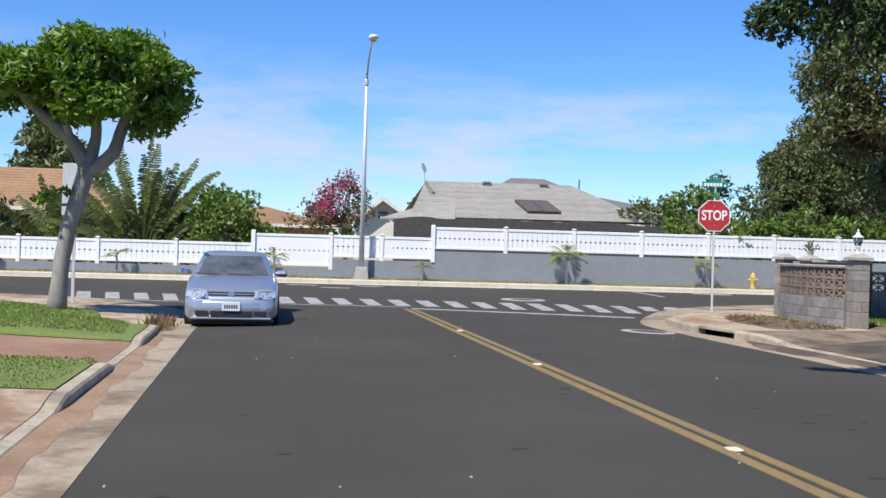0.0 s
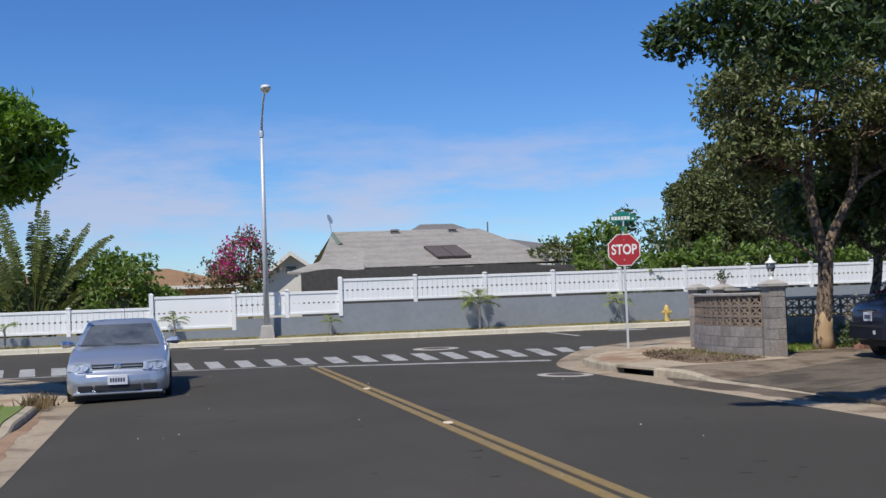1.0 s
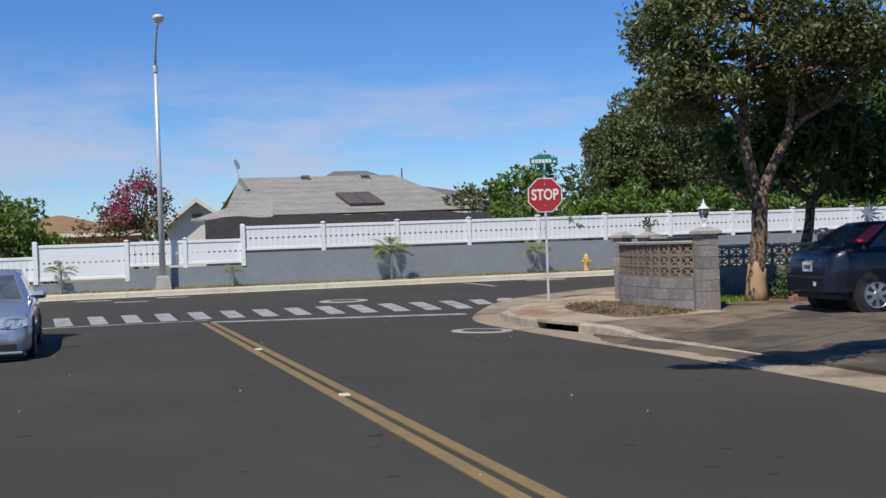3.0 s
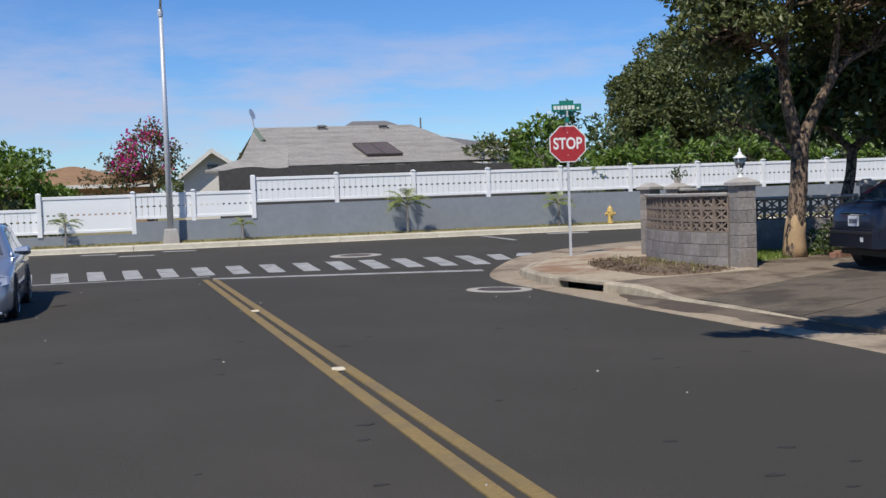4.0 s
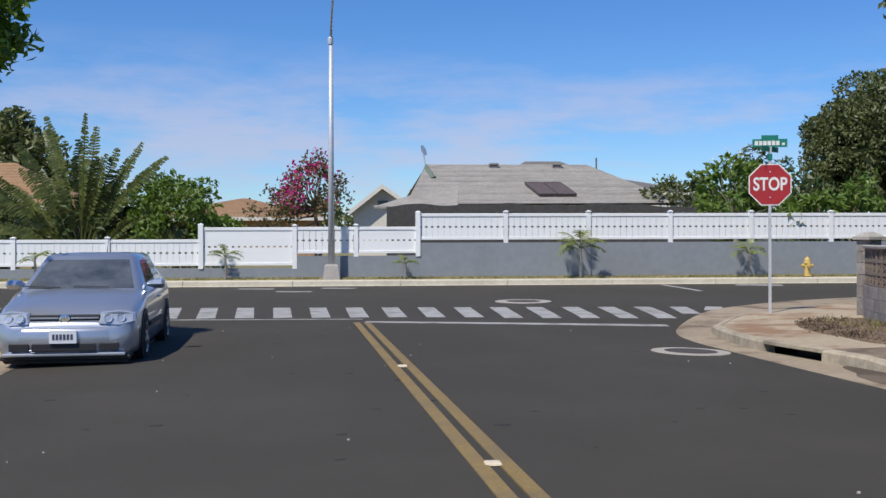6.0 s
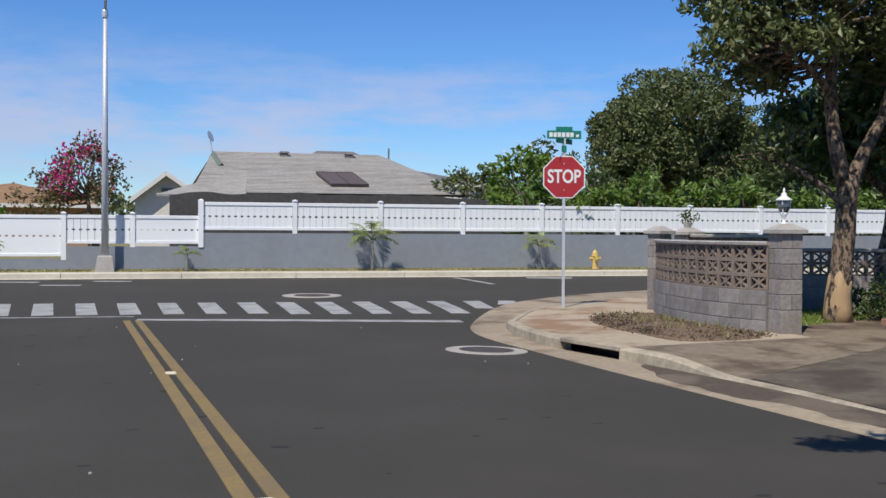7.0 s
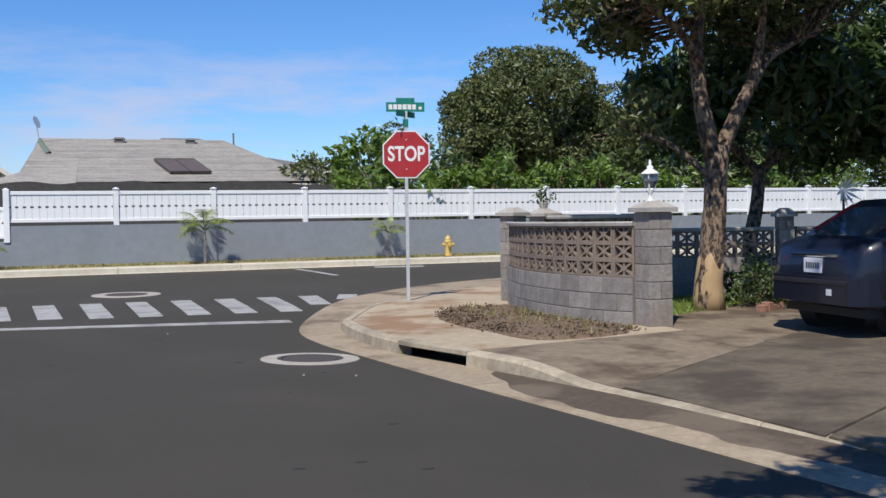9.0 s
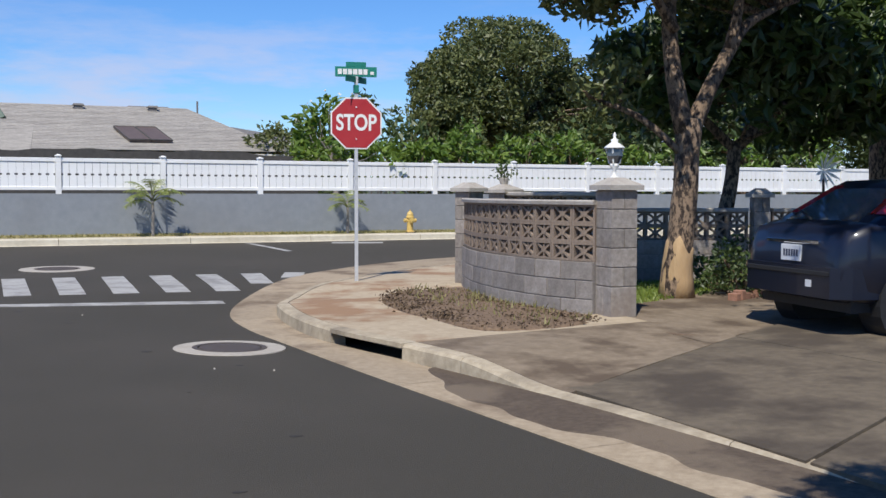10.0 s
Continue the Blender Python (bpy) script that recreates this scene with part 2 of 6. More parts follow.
M_BRICK = surf("edging_brick", (0.20, 0.10, 0.065), (0.30, 0.16, 0.11), 18, 0.95, 0.4, 60, per_piece=0.2)
L_BRIGHT = leafy("bright_leaf", (0.065, 0.135, 0.016), (0.21, 0.32, 0.045), 0.45, 0.32)
L_OLIVE = leafy("olive_leaf", (0.05, 0.07, 0.02), (0.17, 0.185, 0.062), 0.5, 0.22)
L_DARK = leafy("dark_leaf", (0.035, 0.062, 0.018), (0.085, 0.115, 0.032), 0.5, 0.2)
L_DEEP = leafy("deep_leaf", (0.024, 0.045, 0.012), (0.075, 0.115, 0.028), 0.45, 0.2)
L_FRESH = leafy("fresh_leaf", (0.085, 0.15, 0.022), (0.185, 0.26, 0.05), 0.45, 0.3)
L_PALM = leafy("palm_leaf", (0.10, 0.14, 0.03), (0.27, 0.30, 0.085), 0.5, 0.25)
L_DRY = leafy("rusty_leaf", (0.13, 0.10, 0.04), (0.26, 0.16, 0.075), 0.6, 0.2)
L_PINK = leafy("pink_bract", (0.50, 0.03, 0.17), (0.78, 0.10, 0.36), 0.5, 0.35)
L_TRAV = leafy("paddle_leaf", (0.045, 0.066, 0.012), (0.155, 0.175, 0.04), 0.45, 0.25)
L_LITTER = leafy("leaf_litter", (0.055, 0.034, 0.02), (0.20, 0.14, 0.085), 0.8, 0.05)
# white of real petals, also painted sunlight on the star plant's leaves
L_WHITE = leafy("petal_and_sunlit_leaf", (0.72, 0.70, 0.60), (0.80, 0.78, 0.70), 0.5, 0.3)
L_GRASS = leafy("grass_blade", (0.13, 0.19, 0.03), (0.24, 0.29, 0.065), 0.5, 0.35)
L_STRAW = leafy("dry_blade", (0.17, 0.16, 0.05), (0.33, 0.29, 0.13), 0.6, 0.2)
M_HILL = surf("far_hill", (0.09, 0.105, 0.10), (0.13, 0.14, 0.12), 0.05, 0.95)


# ---- building helpers ----
class Geo:
    """Collects vertices and faces of one mesh."""

    def __init__(self):
        self.v, self.f = [], []

    def add(self, verts, faces):
        k = len(self.v)
        self.v += [tuple(p) for p in verts]
        self.f += [tuple(i + k for i in face) for face in faces]
        return self

    def loft(self, rings, closed=True, caps=True):
        n = len(rings[0])
        verts = [p for r in rings for p in r]
        faces = []
        for i in range(len(rings) - 1):
            for j in range(n if closed else n - 1):
                a, b = i * n + j, i * n + (j + 1) % n
                faces.append((a, b, b + n, a + n))
        if caps and closed:
            faces.append(tuple(range(n))[::-1])
            faces.append(tuple((len(rings) - 1) * n + j for j in range(n)))
        return self.add(verts, faces)

    def box(self, x0, x1, y0, y1, z0, z1, b=0.0):
        def ring(z, i):
            return [(x0 + i, y0 + i, z), (x1 - i, y0 + i, z), (x1 - i, y1 - i, z), (x0 + i, y1 - i, z)]
        if b:
            return self.loft([ring(z0, b), ring(z0 + b, 0), ring(z1 - b, 0), ring(z1, b)])
        return self.loft([ring(z0, 0), ring(z1, 0)])

    def rod(self, p0, p1, r0, r1=None, n=8, caps=True):
        return self.tube([p0, p1], [r0, r0 if r1 is None else r1], n, caps)

    def tube(self, pts, radii, n=8, caps=True, wob=0.0, rnd=None):
        pts = [Vector(p) for p in pts]
        rings, side = [], None
        for i, p in enumerate(pts):
            d = (pts[min(i + 1, len(pts) - 1)] - pts[max(i - 1, 0)]).normalized()
            if side is None:
                side = d.cross(Vector((0.3, 1, 0.2)) if abs(d.y) < 0.9 else Vector((1, 0, 0))).normalized()
            side = (side - d * side.dot(d)).normalized()
            up = d.cross(side)
            ring = []
            for j in range(n):
                a = 2 * math.pi * j / n
                r = radii[i] * (1 + (wob * rnd.uniform(-1, 1) if rnd else 0))
                ring.append(p + side * (r * math.cos(a)) + up * (r * math.sin(a)))
            rings.append(ring)
        return self.loft(rings, True, caps)

    def lathe(self, prof, n=16, at=(0, 0, 0)):
        rings = [[(at[0] + r * math.cos(2 * math.pi * j / n), at[1] + r * math.sin(2 * math.pi * j / n), at[2] + z) for j in range(n)] for r, z in prof]
        return self.loft(rings)

    def move(self, m):
        self.v = [tuple(m @ Vector(p)) for p in self.v]
        return self

    def mesh(self, name, material, smooth=False):
        me = bpy.data.meshes.new(name)
        me.from_pydata(self.v, [], self.f)
        me.materials.append(material)
        if smooth:
            me.polygons.foreach_set("use_smooth", [True] * len(me.polygons))
        me.update()
        return me


def part(name, geo, material, parent=None, label="", smooth=False):
    """Links a Geo (or a mesh) as one mesh object under a thing or a part."""
    me = geo.mesh(name, material, smooth) if isinstance(geo, Geo) else geo
    ob = new(name, me)
    if parent:
        ob.parent = parent
    return tagged(ob, label)


def thing(name, at, label, category, group="", turn=0.0):
    ob = new(name)
    ob.empty_display_size = 0.2
    ob.matrix_basis = pose(*at, 0, 0, turn)
    return tagged(ob, label, category, group)


def structure(name, geo, material, label, category, smooth=False, kind="structure"):
    ob = part(name, geo, material, None, label, smooth)
    return tagged(ob, "", category, "", kind)


def spline(pts, n, along=None):
    """Points evenly along a smooth curve through pts (any dimension), or in step with the curve through along."""
    P = np.array(pts, float)
    d = np.r_[0, np.cumsum(np.linalg.norm(np.diff(np.array(along or pts, float), axis=0), axis=1))]
    m = np.gradient(P, d, axis=0)
    out = []
    for s in np.linspace(0, d[-1], n):
        i = min(int(np.searchsorted(d, s, "right")) - 1, len(P) - 2)
        h = d[i + 1] - d[i]
        u = (s - d[i]) / h
        out.append((2 * u**3 - 3 * u**2 + 1) * P[i] + (u**3 - 2 * u**2 + u) * h * m[i] + (-2 * u**3 + 3 * u**2) * P[i + 1] + (u**3 - u**2) * h * m[i + 1])
    return np.array(out)


def smoothstep(a, b, x):
    u = min(max((x - a) / (b - a), 0.0), 1.0)
    return u * u * (3 - 2 * u)


def road_z(x, y):
    """The road's surface: crowned street, and the cross street that rises to its far side."""
    mid = 5.5 - 0.066 * y
    crown = -0.026 * min(abs(x - mid), 5.5) * (1 - smoothstep(22, 27, y))
    return crown + 0.13 * smoothstep(26.5, 37.5, y)

# ---- large structure ----
g = Geo()
R = 2500
g.add([(-R, -R, -0.45), (R, -R, -0.45), (R, R, -0.45), (-R, R, -0.45)], [(0, 1, 2, 3)])
structure("ground", g, M_GROUND, "dry grassy earth that reaches the horizon", "ground")

g = Geo()
xs = np.concatenate([np.linspace(-90, -12, 14), np.linspace(-10, 24, 69), np.linspace(26, 100, 16)])
ys = np.concatenate([np.linspace(-40, -4, 12), np.linspace(-2, 36.7, 78)])
nx = len(xs)
g.add([(x, y, road_z(x, y)) for y in ys for x in xs],
      [(j * nx + i, j * nx + i + 1, (j + 1) * nx + i + 1, (j + 1) * nx + i) for j in range(len(ys) - 1) for i in range(nx - 1)])
structure("road", g, M_ASPHALT, "grey worn asphalt street meeting a cross street", "road", True)

# right-hand corner: gutter edge, foot of the kerb, height of the kerb
N = 300
KERB_LINE_R = [(10.35, -8), (10.2, 8), (10.12, 13), (9.94, 15.5), (9.80, 16.9), (9.45, 19.2), (9.20, 20.6), (9.22, 22.0), (9.5, 23.5), (10.1, 24.8),
                 (11.1, 26.1), (12.3, 27.2), (13.9, 28.3), (15.7, 29.3), (20, 30.2), (30, 30.6)]
GUT_R = spline([(9.45, -8), (9.3, 8), (9.38, 13), (9.21, 15.5), (9.09, 16.9), (8.91, 19.2), (8.82, 20.7), (8.76, 21.9), (8.9, 23.4), (9.55, 25.0),
                (10.85, 27.3), (12.05, 28.6), (13.5, 29.7), (15.4, 30.6), (20, 31.4), (30, 31.7)], N, KERB_LINE_R)
KERB_R = spline(KERB_LINE_R, N)
INSIDE_R = spline([(13.0, -8), (12.9, 8), (12.9, 14), (12.7, 16.8), (12.5, 18.3), (12.25, 19.5), (12.2, 20.6), (12.2, 21.6), (12.3, 22.6), (12.7, 23.4),
                   (13.4, 24.1), (14.2, 24.7), (15.3, 25.3), (17, 26.0), (20, 27), (30, 27.5)], N, KERB_LINE_R)


def kerb_height_r(x, y):
    up = smoothstep(17.1, 18.5, y) * (1 - smoothstep(22.6, 24.6, y))
    low = 0.035 if y < 20 else 0.02
    return low + (0.15 - low) * up


def lay_corner(gut, kerb, inside, height, foot_drop, sign):
    """Gutter, kerb and paving as lofts along three lines."""
    gutter, kerb_g, pave = [], [], []
    for (gx, gy), (kx, ky), (ix, iy) in zip(gut, kerb, inside):
        zg = road_z(gx, gy)
        zk = max(zg, road_z(kx, ky)) - foot_drop
        h = height(kx, ky)
        n = Vector((ix - kx, iy - ky, 0)).normalized()
        top = zk + h
        gutter.append([(gx - n.x * 0.05, gy - n.y * 0.05, zg - 0.10), (gx, gy, zg + 0.006), (kx + n.x * 0.03, ky + n.y * 0.03, zk + 0.004), (kx + n.x * 0.03, ky + n.y * 0.03, zk - 0.15)])
        kerb_g.append([(kx, ky, zk - 0.1), (kx + n.x * 0.012, ky + n.y * 0.012, top - 0.03), (kx + n.x * 0.035, ky + n.y * 0.035, top - 0.004),
                       (kx + n.x * 0.15, ky + n.y * 0.15, top + 0.004), (kx + n.x * 0.16, ky + n.y * 0.16, top - 0.2)])
        pave.append(((kx + n.x * 0.161, ky + n.y * 0.161, top + 0.003), (ix, iy)))
    return gutter, kerb_g, pave


GR, KR, PR = lay_corner(GUT_R, KERB_R, INSIDE_R, kerb_height_r, -0.008, 1)


def pieces(name, rows, step, material, parent, lo, hi, gap=0.012):
    """Cuts a lofted strip into separate cast lengths with open joints."""
    i, made = lo, []
    while i < hi:
        j = min(i + step, hi)
        ring = [list(map(Vector, r)) for r in rows[i:j + 1]]
        d0, d1 = (ring[1][1] - ring[0][1]).normalized() * gap / 2, (ring[-1][1] - ring[-2][1]).normalized() * gap / 2
        ring[0] = [p + d0 for p in ring[0]]
        ring[-1] = [p - d1 for p in ring[-1]]
        made.append(part(name, Geo().loft(ring), material, parent))
        i = j
    return made


def inside_z(x, y):
    """Height of the paved and planted ground inside the right-hand corner."""
    return 0.065 + 0.010 * (x - 10)


def drive_z(x, y):
    return -0.07 + 0.045 * min(max(x - 10.0, 0), 3.2) + 0.01 * max(x - 13.2, 0)


gutter_r = tagged(new("gutter"), "sandy concrete gutter strip along the kerb", "gutter", "", "structure")
kerb_r = tagged(new("kerb"), "worn concrete kerb rounding the street corner", "kerb", "", "structure")
pieces("gutter_slab", GR, 13, M_GUTTER, gutter_r, 0, N - 1)
INLET = (19.25, 20.45)
a = max(i for i in range(N) if KERB_R[i][1] < INLET[0])
b = min(i for i in range(N) if KERB_R[i][1] > INLET[1])
pieces("kerb_stone", KR, 16, M_KERB, kerb_r, 0, a, 0.008)
pieces("kerb_stone", KR, 16, M_KERB, kerb_r, b, N - 1, 0.008)



def silt(name, gutter, gut, kerb, y0, y1, reach, material, label):
    """Dirt washed along the foot of the kerb, with a ragged edge."""
    idx = [i for i in range(N) if y0 <= kerb[i][1] <= y1]
    fine = [i + k / 4 for i in idx[:-1] for k in range(4)]
    rows = []
    for q in fine:
        f = (q - fine[0]) / (fine[-1] - fine[0])
        w = reach * (math.sin(math.pi * min(f * 1.02, 1)) ** 0.4) * (0.75 + 0.13 * math.sin(q * 0.33) + 0.07 * math.sin(q * 0.9 + 1) + 0.025 * math.sin(q * 2.1)) + 0.01
        i = int(q)
        a = [Vector(gutter[i][k]).lerp(Vector(gutter[i + 1][k]), q - i) for k in (1, 2)]
        up = Vector((0, 0, 0.004))
        rows.append([a[1].lerp(a[0], w) - up, a[1].lerp(a[0], w * 0.9) + up, a[1].lerp(a[0], w * 0.4) + up * 2, a[1] + up * 3])
    structure(name, Geo().loft(rows, False), material, label, "silt")


silt("silt", GR, GUT_R, KERB_R, 13.4, 18.9, 1.02, M_SILT, "dark brown silt washed along the gutter")
# storm drain set in the kerb
drain = thing("storm_drain", (0, 0, 0), "open dark storm drain inlet in the kerb", "drain")
top_rows, back = [], []
for i in range(a, b + 1):
    (x, y), r = KERB_R[i], KR[i]
    zt = r[3][2]
    top_rows.append([(r[0][0] - 0.005, r[0][1], zt - 0.045), (r[0][0] - 0.003, r[0][1], zt - 0.004), (r[3][0], r[3][1], zt + 0.004), (r[3][0], r[3][1], zt - 0.045)])
    back.append([(r[0][0] + 0.45, r[0][1], zt - 0.01), (r[0][0] + 0.45, r[0][1], zt - 0.6)])
part("lintel", Geo().loft(top_rows), M_KERB, drain, "chipped concrete lintel")
part("pit", Geo().loft(back, False, False), M_JOINT, drain)
part("pit_floor", Geo().box(8.9, 9.75, INLET[0] - 0.1, INLET[1] + 0.2, -0.52, -0.44), M_JOINT, drain)

# pavement between the kerb and the block wall
rows = []
for (p, (ix, iy)) in PR:
    z1 = drive_z(ix, iy) + (inside_z(ix, iy) - drive_z(ix, iy)) * smoothstep(18.4, 20.2, iy)
    rows.append([p, (p[0] * 0.6 + ix * 0.4, p[1] * 0.6 + iy * 0.4, p[2] * 0.5 + z1 * 0.5), (ix, iy, z1)])
lo17 = min(i for i in range(N) if KERB_R[i][1] > 16.95)
pavement = structure("pavement", Geo().loft([[(*q[:2], q[2] - 0.03) for q in r] for r in rows[lo17:N]], False), M_JOINT, "cream concrete pavement with rusty stains", "pavement")
i = lo17
while i < N - 1:
    j = min(i + 12, N - 1)
    ring = []
    for k, w in [(i, 0.03)] + [(q, 0) for q in range(i + 1, j)] + [(j, -0.03)]:
        r = [Vector(q) for q in rows[k]]
        o = rows[min(k + 1, N - 1)] if w >= 0 else rows[k - 1]
        d = [(Vector(q) - Vector(p)).normalized() * abs(w) * 0.25 if w else Vector() for p, q in zip(rows[k], o)]
        r = [p + q for p, q in zip(r, d)]
        ring.append([r[0] - Vector((0, 0, 0.06)), r[0], r[1], r[2], r[2] - Vector((0, 0, 0.06))])
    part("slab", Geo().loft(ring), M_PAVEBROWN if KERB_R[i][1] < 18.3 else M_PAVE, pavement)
    i = j

# driveway: cast panels that run back from the street beside the wall
u_dir, v_dir = Vector((0.895, 0.446, 0)), Vector((-0.10, 1.0, 0)).normalized()
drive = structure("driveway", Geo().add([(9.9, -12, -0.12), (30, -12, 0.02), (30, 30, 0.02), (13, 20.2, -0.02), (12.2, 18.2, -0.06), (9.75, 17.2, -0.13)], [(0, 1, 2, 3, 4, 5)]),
                  M_JOINT, "mottled dark grey-brown concrete driveway beside the block wall", "driveway")
PX = [0.0, 2.75, 5.6, 8.6, 12, 16, 20]
PYS = [-26, -20, -15, -11.4, -8.2, -5.4, -2.45, 0.0]


def drive_point(u, v):
    x0 = 9.98 - 0.02 * v if v < 0 else 9.98
    p = Vector((x0 + u * 0.895, 17.30 + v + u * 0.41, 0))
    return Vector((p.x, p.y, drive_z(p.x, p.y)))


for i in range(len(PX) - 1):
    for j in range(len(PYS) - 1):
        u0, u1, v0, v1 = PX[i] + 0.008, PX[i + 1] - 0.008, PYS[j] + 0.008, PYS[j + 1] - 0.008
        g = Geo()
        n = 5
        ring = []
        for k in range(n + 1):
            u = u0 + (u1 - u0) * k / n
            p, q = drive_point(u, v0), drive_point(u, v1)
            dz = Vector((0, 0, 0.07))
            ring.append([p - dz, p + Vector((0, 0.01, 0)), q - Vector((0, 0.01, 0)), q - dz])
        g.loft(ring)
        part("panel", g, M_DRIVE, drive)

# strip between driveway and wall, and the yard behind the wall
g = Geo()
g.add([(12.0, 18.25, 0.026), (16, 20.08, 0.108), (28, 25.58, 0.228), (40, 26, 0.3), (14.2, 21.5, 0.118), (12.9, 20.75, 0.10), (12.1, 20.3, 0.085)],
      [(0, 1, 5, 6), (1, 2, 3, 4, 5)])
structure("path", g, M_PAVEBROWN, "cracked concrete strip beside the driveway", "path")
g = Geo()
g.add([(12.4, 20.55, 0.095), (14.3, 21.35, 0.11), (40, 27, 0.3), (40, 29, 0.3), (20, 27.2, 0.2), (13.6, 25.2, 0.125), (12.55, 24.2, 0.12), (12.05, 22.8, 0.11), (11.95, 21.5, 0.105)], [(0, 1, 2, 3, 4, 5, 6, 7, 8)])
structure("yard_lawn", g, M_GRASS, "green lawn behind the block wall", "lawn")

g = Geo().loft([[(12.0, 18.7, -0.2), (12.6, 18.5, -0.2), (30, 27, -0.2), (30, 30, -0.2), (12.5, 24.4, -0.2), (11.9, 21.5, -0.2)], [(12.0, 18.7, 0.045), (12.6, 18.5, 0.025), (30, 27, 0.1), (30, 30, 0.1), (12.5, 24.4, 0.06), (11.9, 21.5, 0.05)]])
structure("yard_ground", g, M_DEBRIS, "bare brown earth under the yard", "ground")

# left-hand corner
KERB_LINE_L = [(0.55, -8), (0.36, 2), (0.12, 6.5), (-0.12, 10.2), (-0.36, 14), (-0.66, 18.2), (-0.95, 20.6), (-1.5, 22.6), (-2.9, 24.5), (-5.5, 26.3), (-10, 27.5), (-22, 28.1)]
GUT_L = spline([(1.1, -8), (0.98, 2), (0.72, 5.8), (0.45, 9.7), (0.16, 14), (-0.14, 18.3), (-0.35, 21.2), (-0.95, 23.6), (-2.5, 25.7), (-5.4, 27.3), (-10, 28.3), (-22, 28.9)], N, KERB_LINE_L)
KERB_L = spline(KERB_LINE_L, N)
INSIDE_L = spline([(-2.3, -8), (-2.4, 2), (-2.6, 6.5), (-2.8, 10.2), (-3, 14), (-2.9, 17.6), (-3.0, 19.3), (-3.5, 20.9), (-4.6, 22.6), (-6.6, 24.6), (-10.5, 26), (-22, 26.5)], N, KERB_LINE_L)


def kerb_height_l(x, y):
    a1 = smoothstep(9.2, 9.9, y) * (1 - smoothstep(12.3, 13.0, y))
    a2 = smoothstep(15.2, 15.9, y) * (1 - smoothstep(18.0, 19.4, y))
    return 0.03 + 0.085 * max(a1, a2)


GL, KL, PL = lay_corner(GUT_L, KERB_L, INSIDE_L, kerb_height_l, -0.008, -1)
gutter_l = tagged(new("gutter"), "stained sandy concrete gutter along the kerb", "gutter", "", "structure")
kerb_l = tagged(new("kerb"), "low rounded concrete kerb, dropped at driveways", "kerb", "", "structure")
pieces("gutter_slab", GL, 12, M_GUTTER, gutter_l, 0, N - 1)
pieces("kerb_stone", KL, 18, M_KERB, kerb_l, 0, N - 1, 0.008)
silt("silt", GL, GUT_L, KERB_L, 3.0, 19.0, 0.62, M_SAND, "reddish sand washed along the gutter")
rows_l = []
for (p, (ix, iy_)) in PL:
    rows_l.append([p, (p[0] * 0.5 + ix * 0.5, p[1] * 0.5 + iy_ * 0.5, p[2] * 0.5 + 0.03), (ix, iy_, 0.07), (ix - 30, iy_ - 1.0, 0.2)])


def band_l(name, y0, y1, material, label, cat, dz=0.0):
    idx = [i for i in range(N) if y0 <= KERB_L[i][1] <= y1 and KERB_L[i][0] > -60]
    return structure(name, Geo().loft([[(x, y, z + dz) for x, y, z in rows_l[i]] for i in range(idx[0], min(idx[-1] + 2, N))], False), material, label, cat)


band_l("driveway_entry", -40, 9.9, M_PAVE, "cream concrete driveway entry", "driveway")
band_l("lawn", 10.0, 12.7, M_GRASS, "small patch of mown green lawn", "lawn", 0.01)
band_l("dirt_drive", 12.8, 15.4, M_REDDIRT, "reddish bare dirt and concrete track", "driveway")
band_l("lawn", 15.5, 18.6, M_GRASS, "mown green lawn beneath the street tree", "lawn", 0.01)
band_l("pavement", 18.7, 40, M_PAVE, "cream concrete pavement round the corner", "pavement")
edge = lambda y: float(np.interp(y, [15.6, 18.3, 19.4, 20.4, 21.5, 22.7, 24.2, 25.3], [-0.72, -1.05, -1.85, -2.05, -2.5, -3.6, -5.6, -9]))
rim = lambda y: float(np.interp(y, [18.3, 19.4], [-0.005, 0.035]))
g = Geo().loft([[(edge(y), y, -0.12), (edge(y) - 0.03, y, rim(y)), (edge(y) - 1.2, y, 0.09 if y > 15.6 else 0.0), (edge(y) - 3, y, 0.10 if y > 15.6 else 0.0), (-36, y, 0.225 if y > 15.6 else 0.1)] for y in np.r_[15.55, np.linspace(15.65, 25.3, 60)]], False)
structure("lawn", g, M_GRASS, "mown green lawn with a curved edge", "lawn")

# far side: kerb, verge, grey wall
zf = road_z(0, 36.7)
far_kerb = tagged(new("far_kerb"), "pale concrete kerb along the far side", "kerb", "", "structure")
x = -70.0
while x < 90:
    w = 3.0 if -14 < x < 30 else 15.0
    part("kerb_stone", Geo().loft([[(xx, 36.30, zf - 0.05), (xx, 36.66, zf + 0.012), (xx, 36.68, zf + 0.13), (xx, 36.72, zf + 0.155), (xx, 36.98, zf + 0.165), (xx, 36.99, zf - 0.1)] for xx in (x + 0.006, x + w - 0.006)]), M_KERBFAR, far_kerb)
    x += w
g = Geo()
vx = np.linspace(-70, 90, 200)
g.loft([[(xx, 36.98, zf + 0.155), (xx, 37.25, zf + 0.19 + 0.015 * math.sin(xx * 2.1)), (xx, 37.7, zf + 0.22)] for xx in vx], False)
structure("verge", g, M_DRYGRASS, "narrow strip of dry grass below the wall", "verge")

WALL_Y = 37.66
LEVELS = [(-70.0, 2.0, 0.62), (2.0, 5.56, 0.955), (5.56, 90.0, 1.325)]
for x0, x1, top in LEVELS:
    structure("boundary_wall", Geo().box(x0, x1, WALL_Y, WALL_Y + 0.2, 0.0, top), M_WALLGREY, "grey painted rendered wall along the verge", "wall")
g = Geo().add([(-90, 37.9, 0.3), (110, 37.9, 0.3), (140, 120, 0.4), (-120, 120, 0.4)], [(0, 1, 2, 3)])
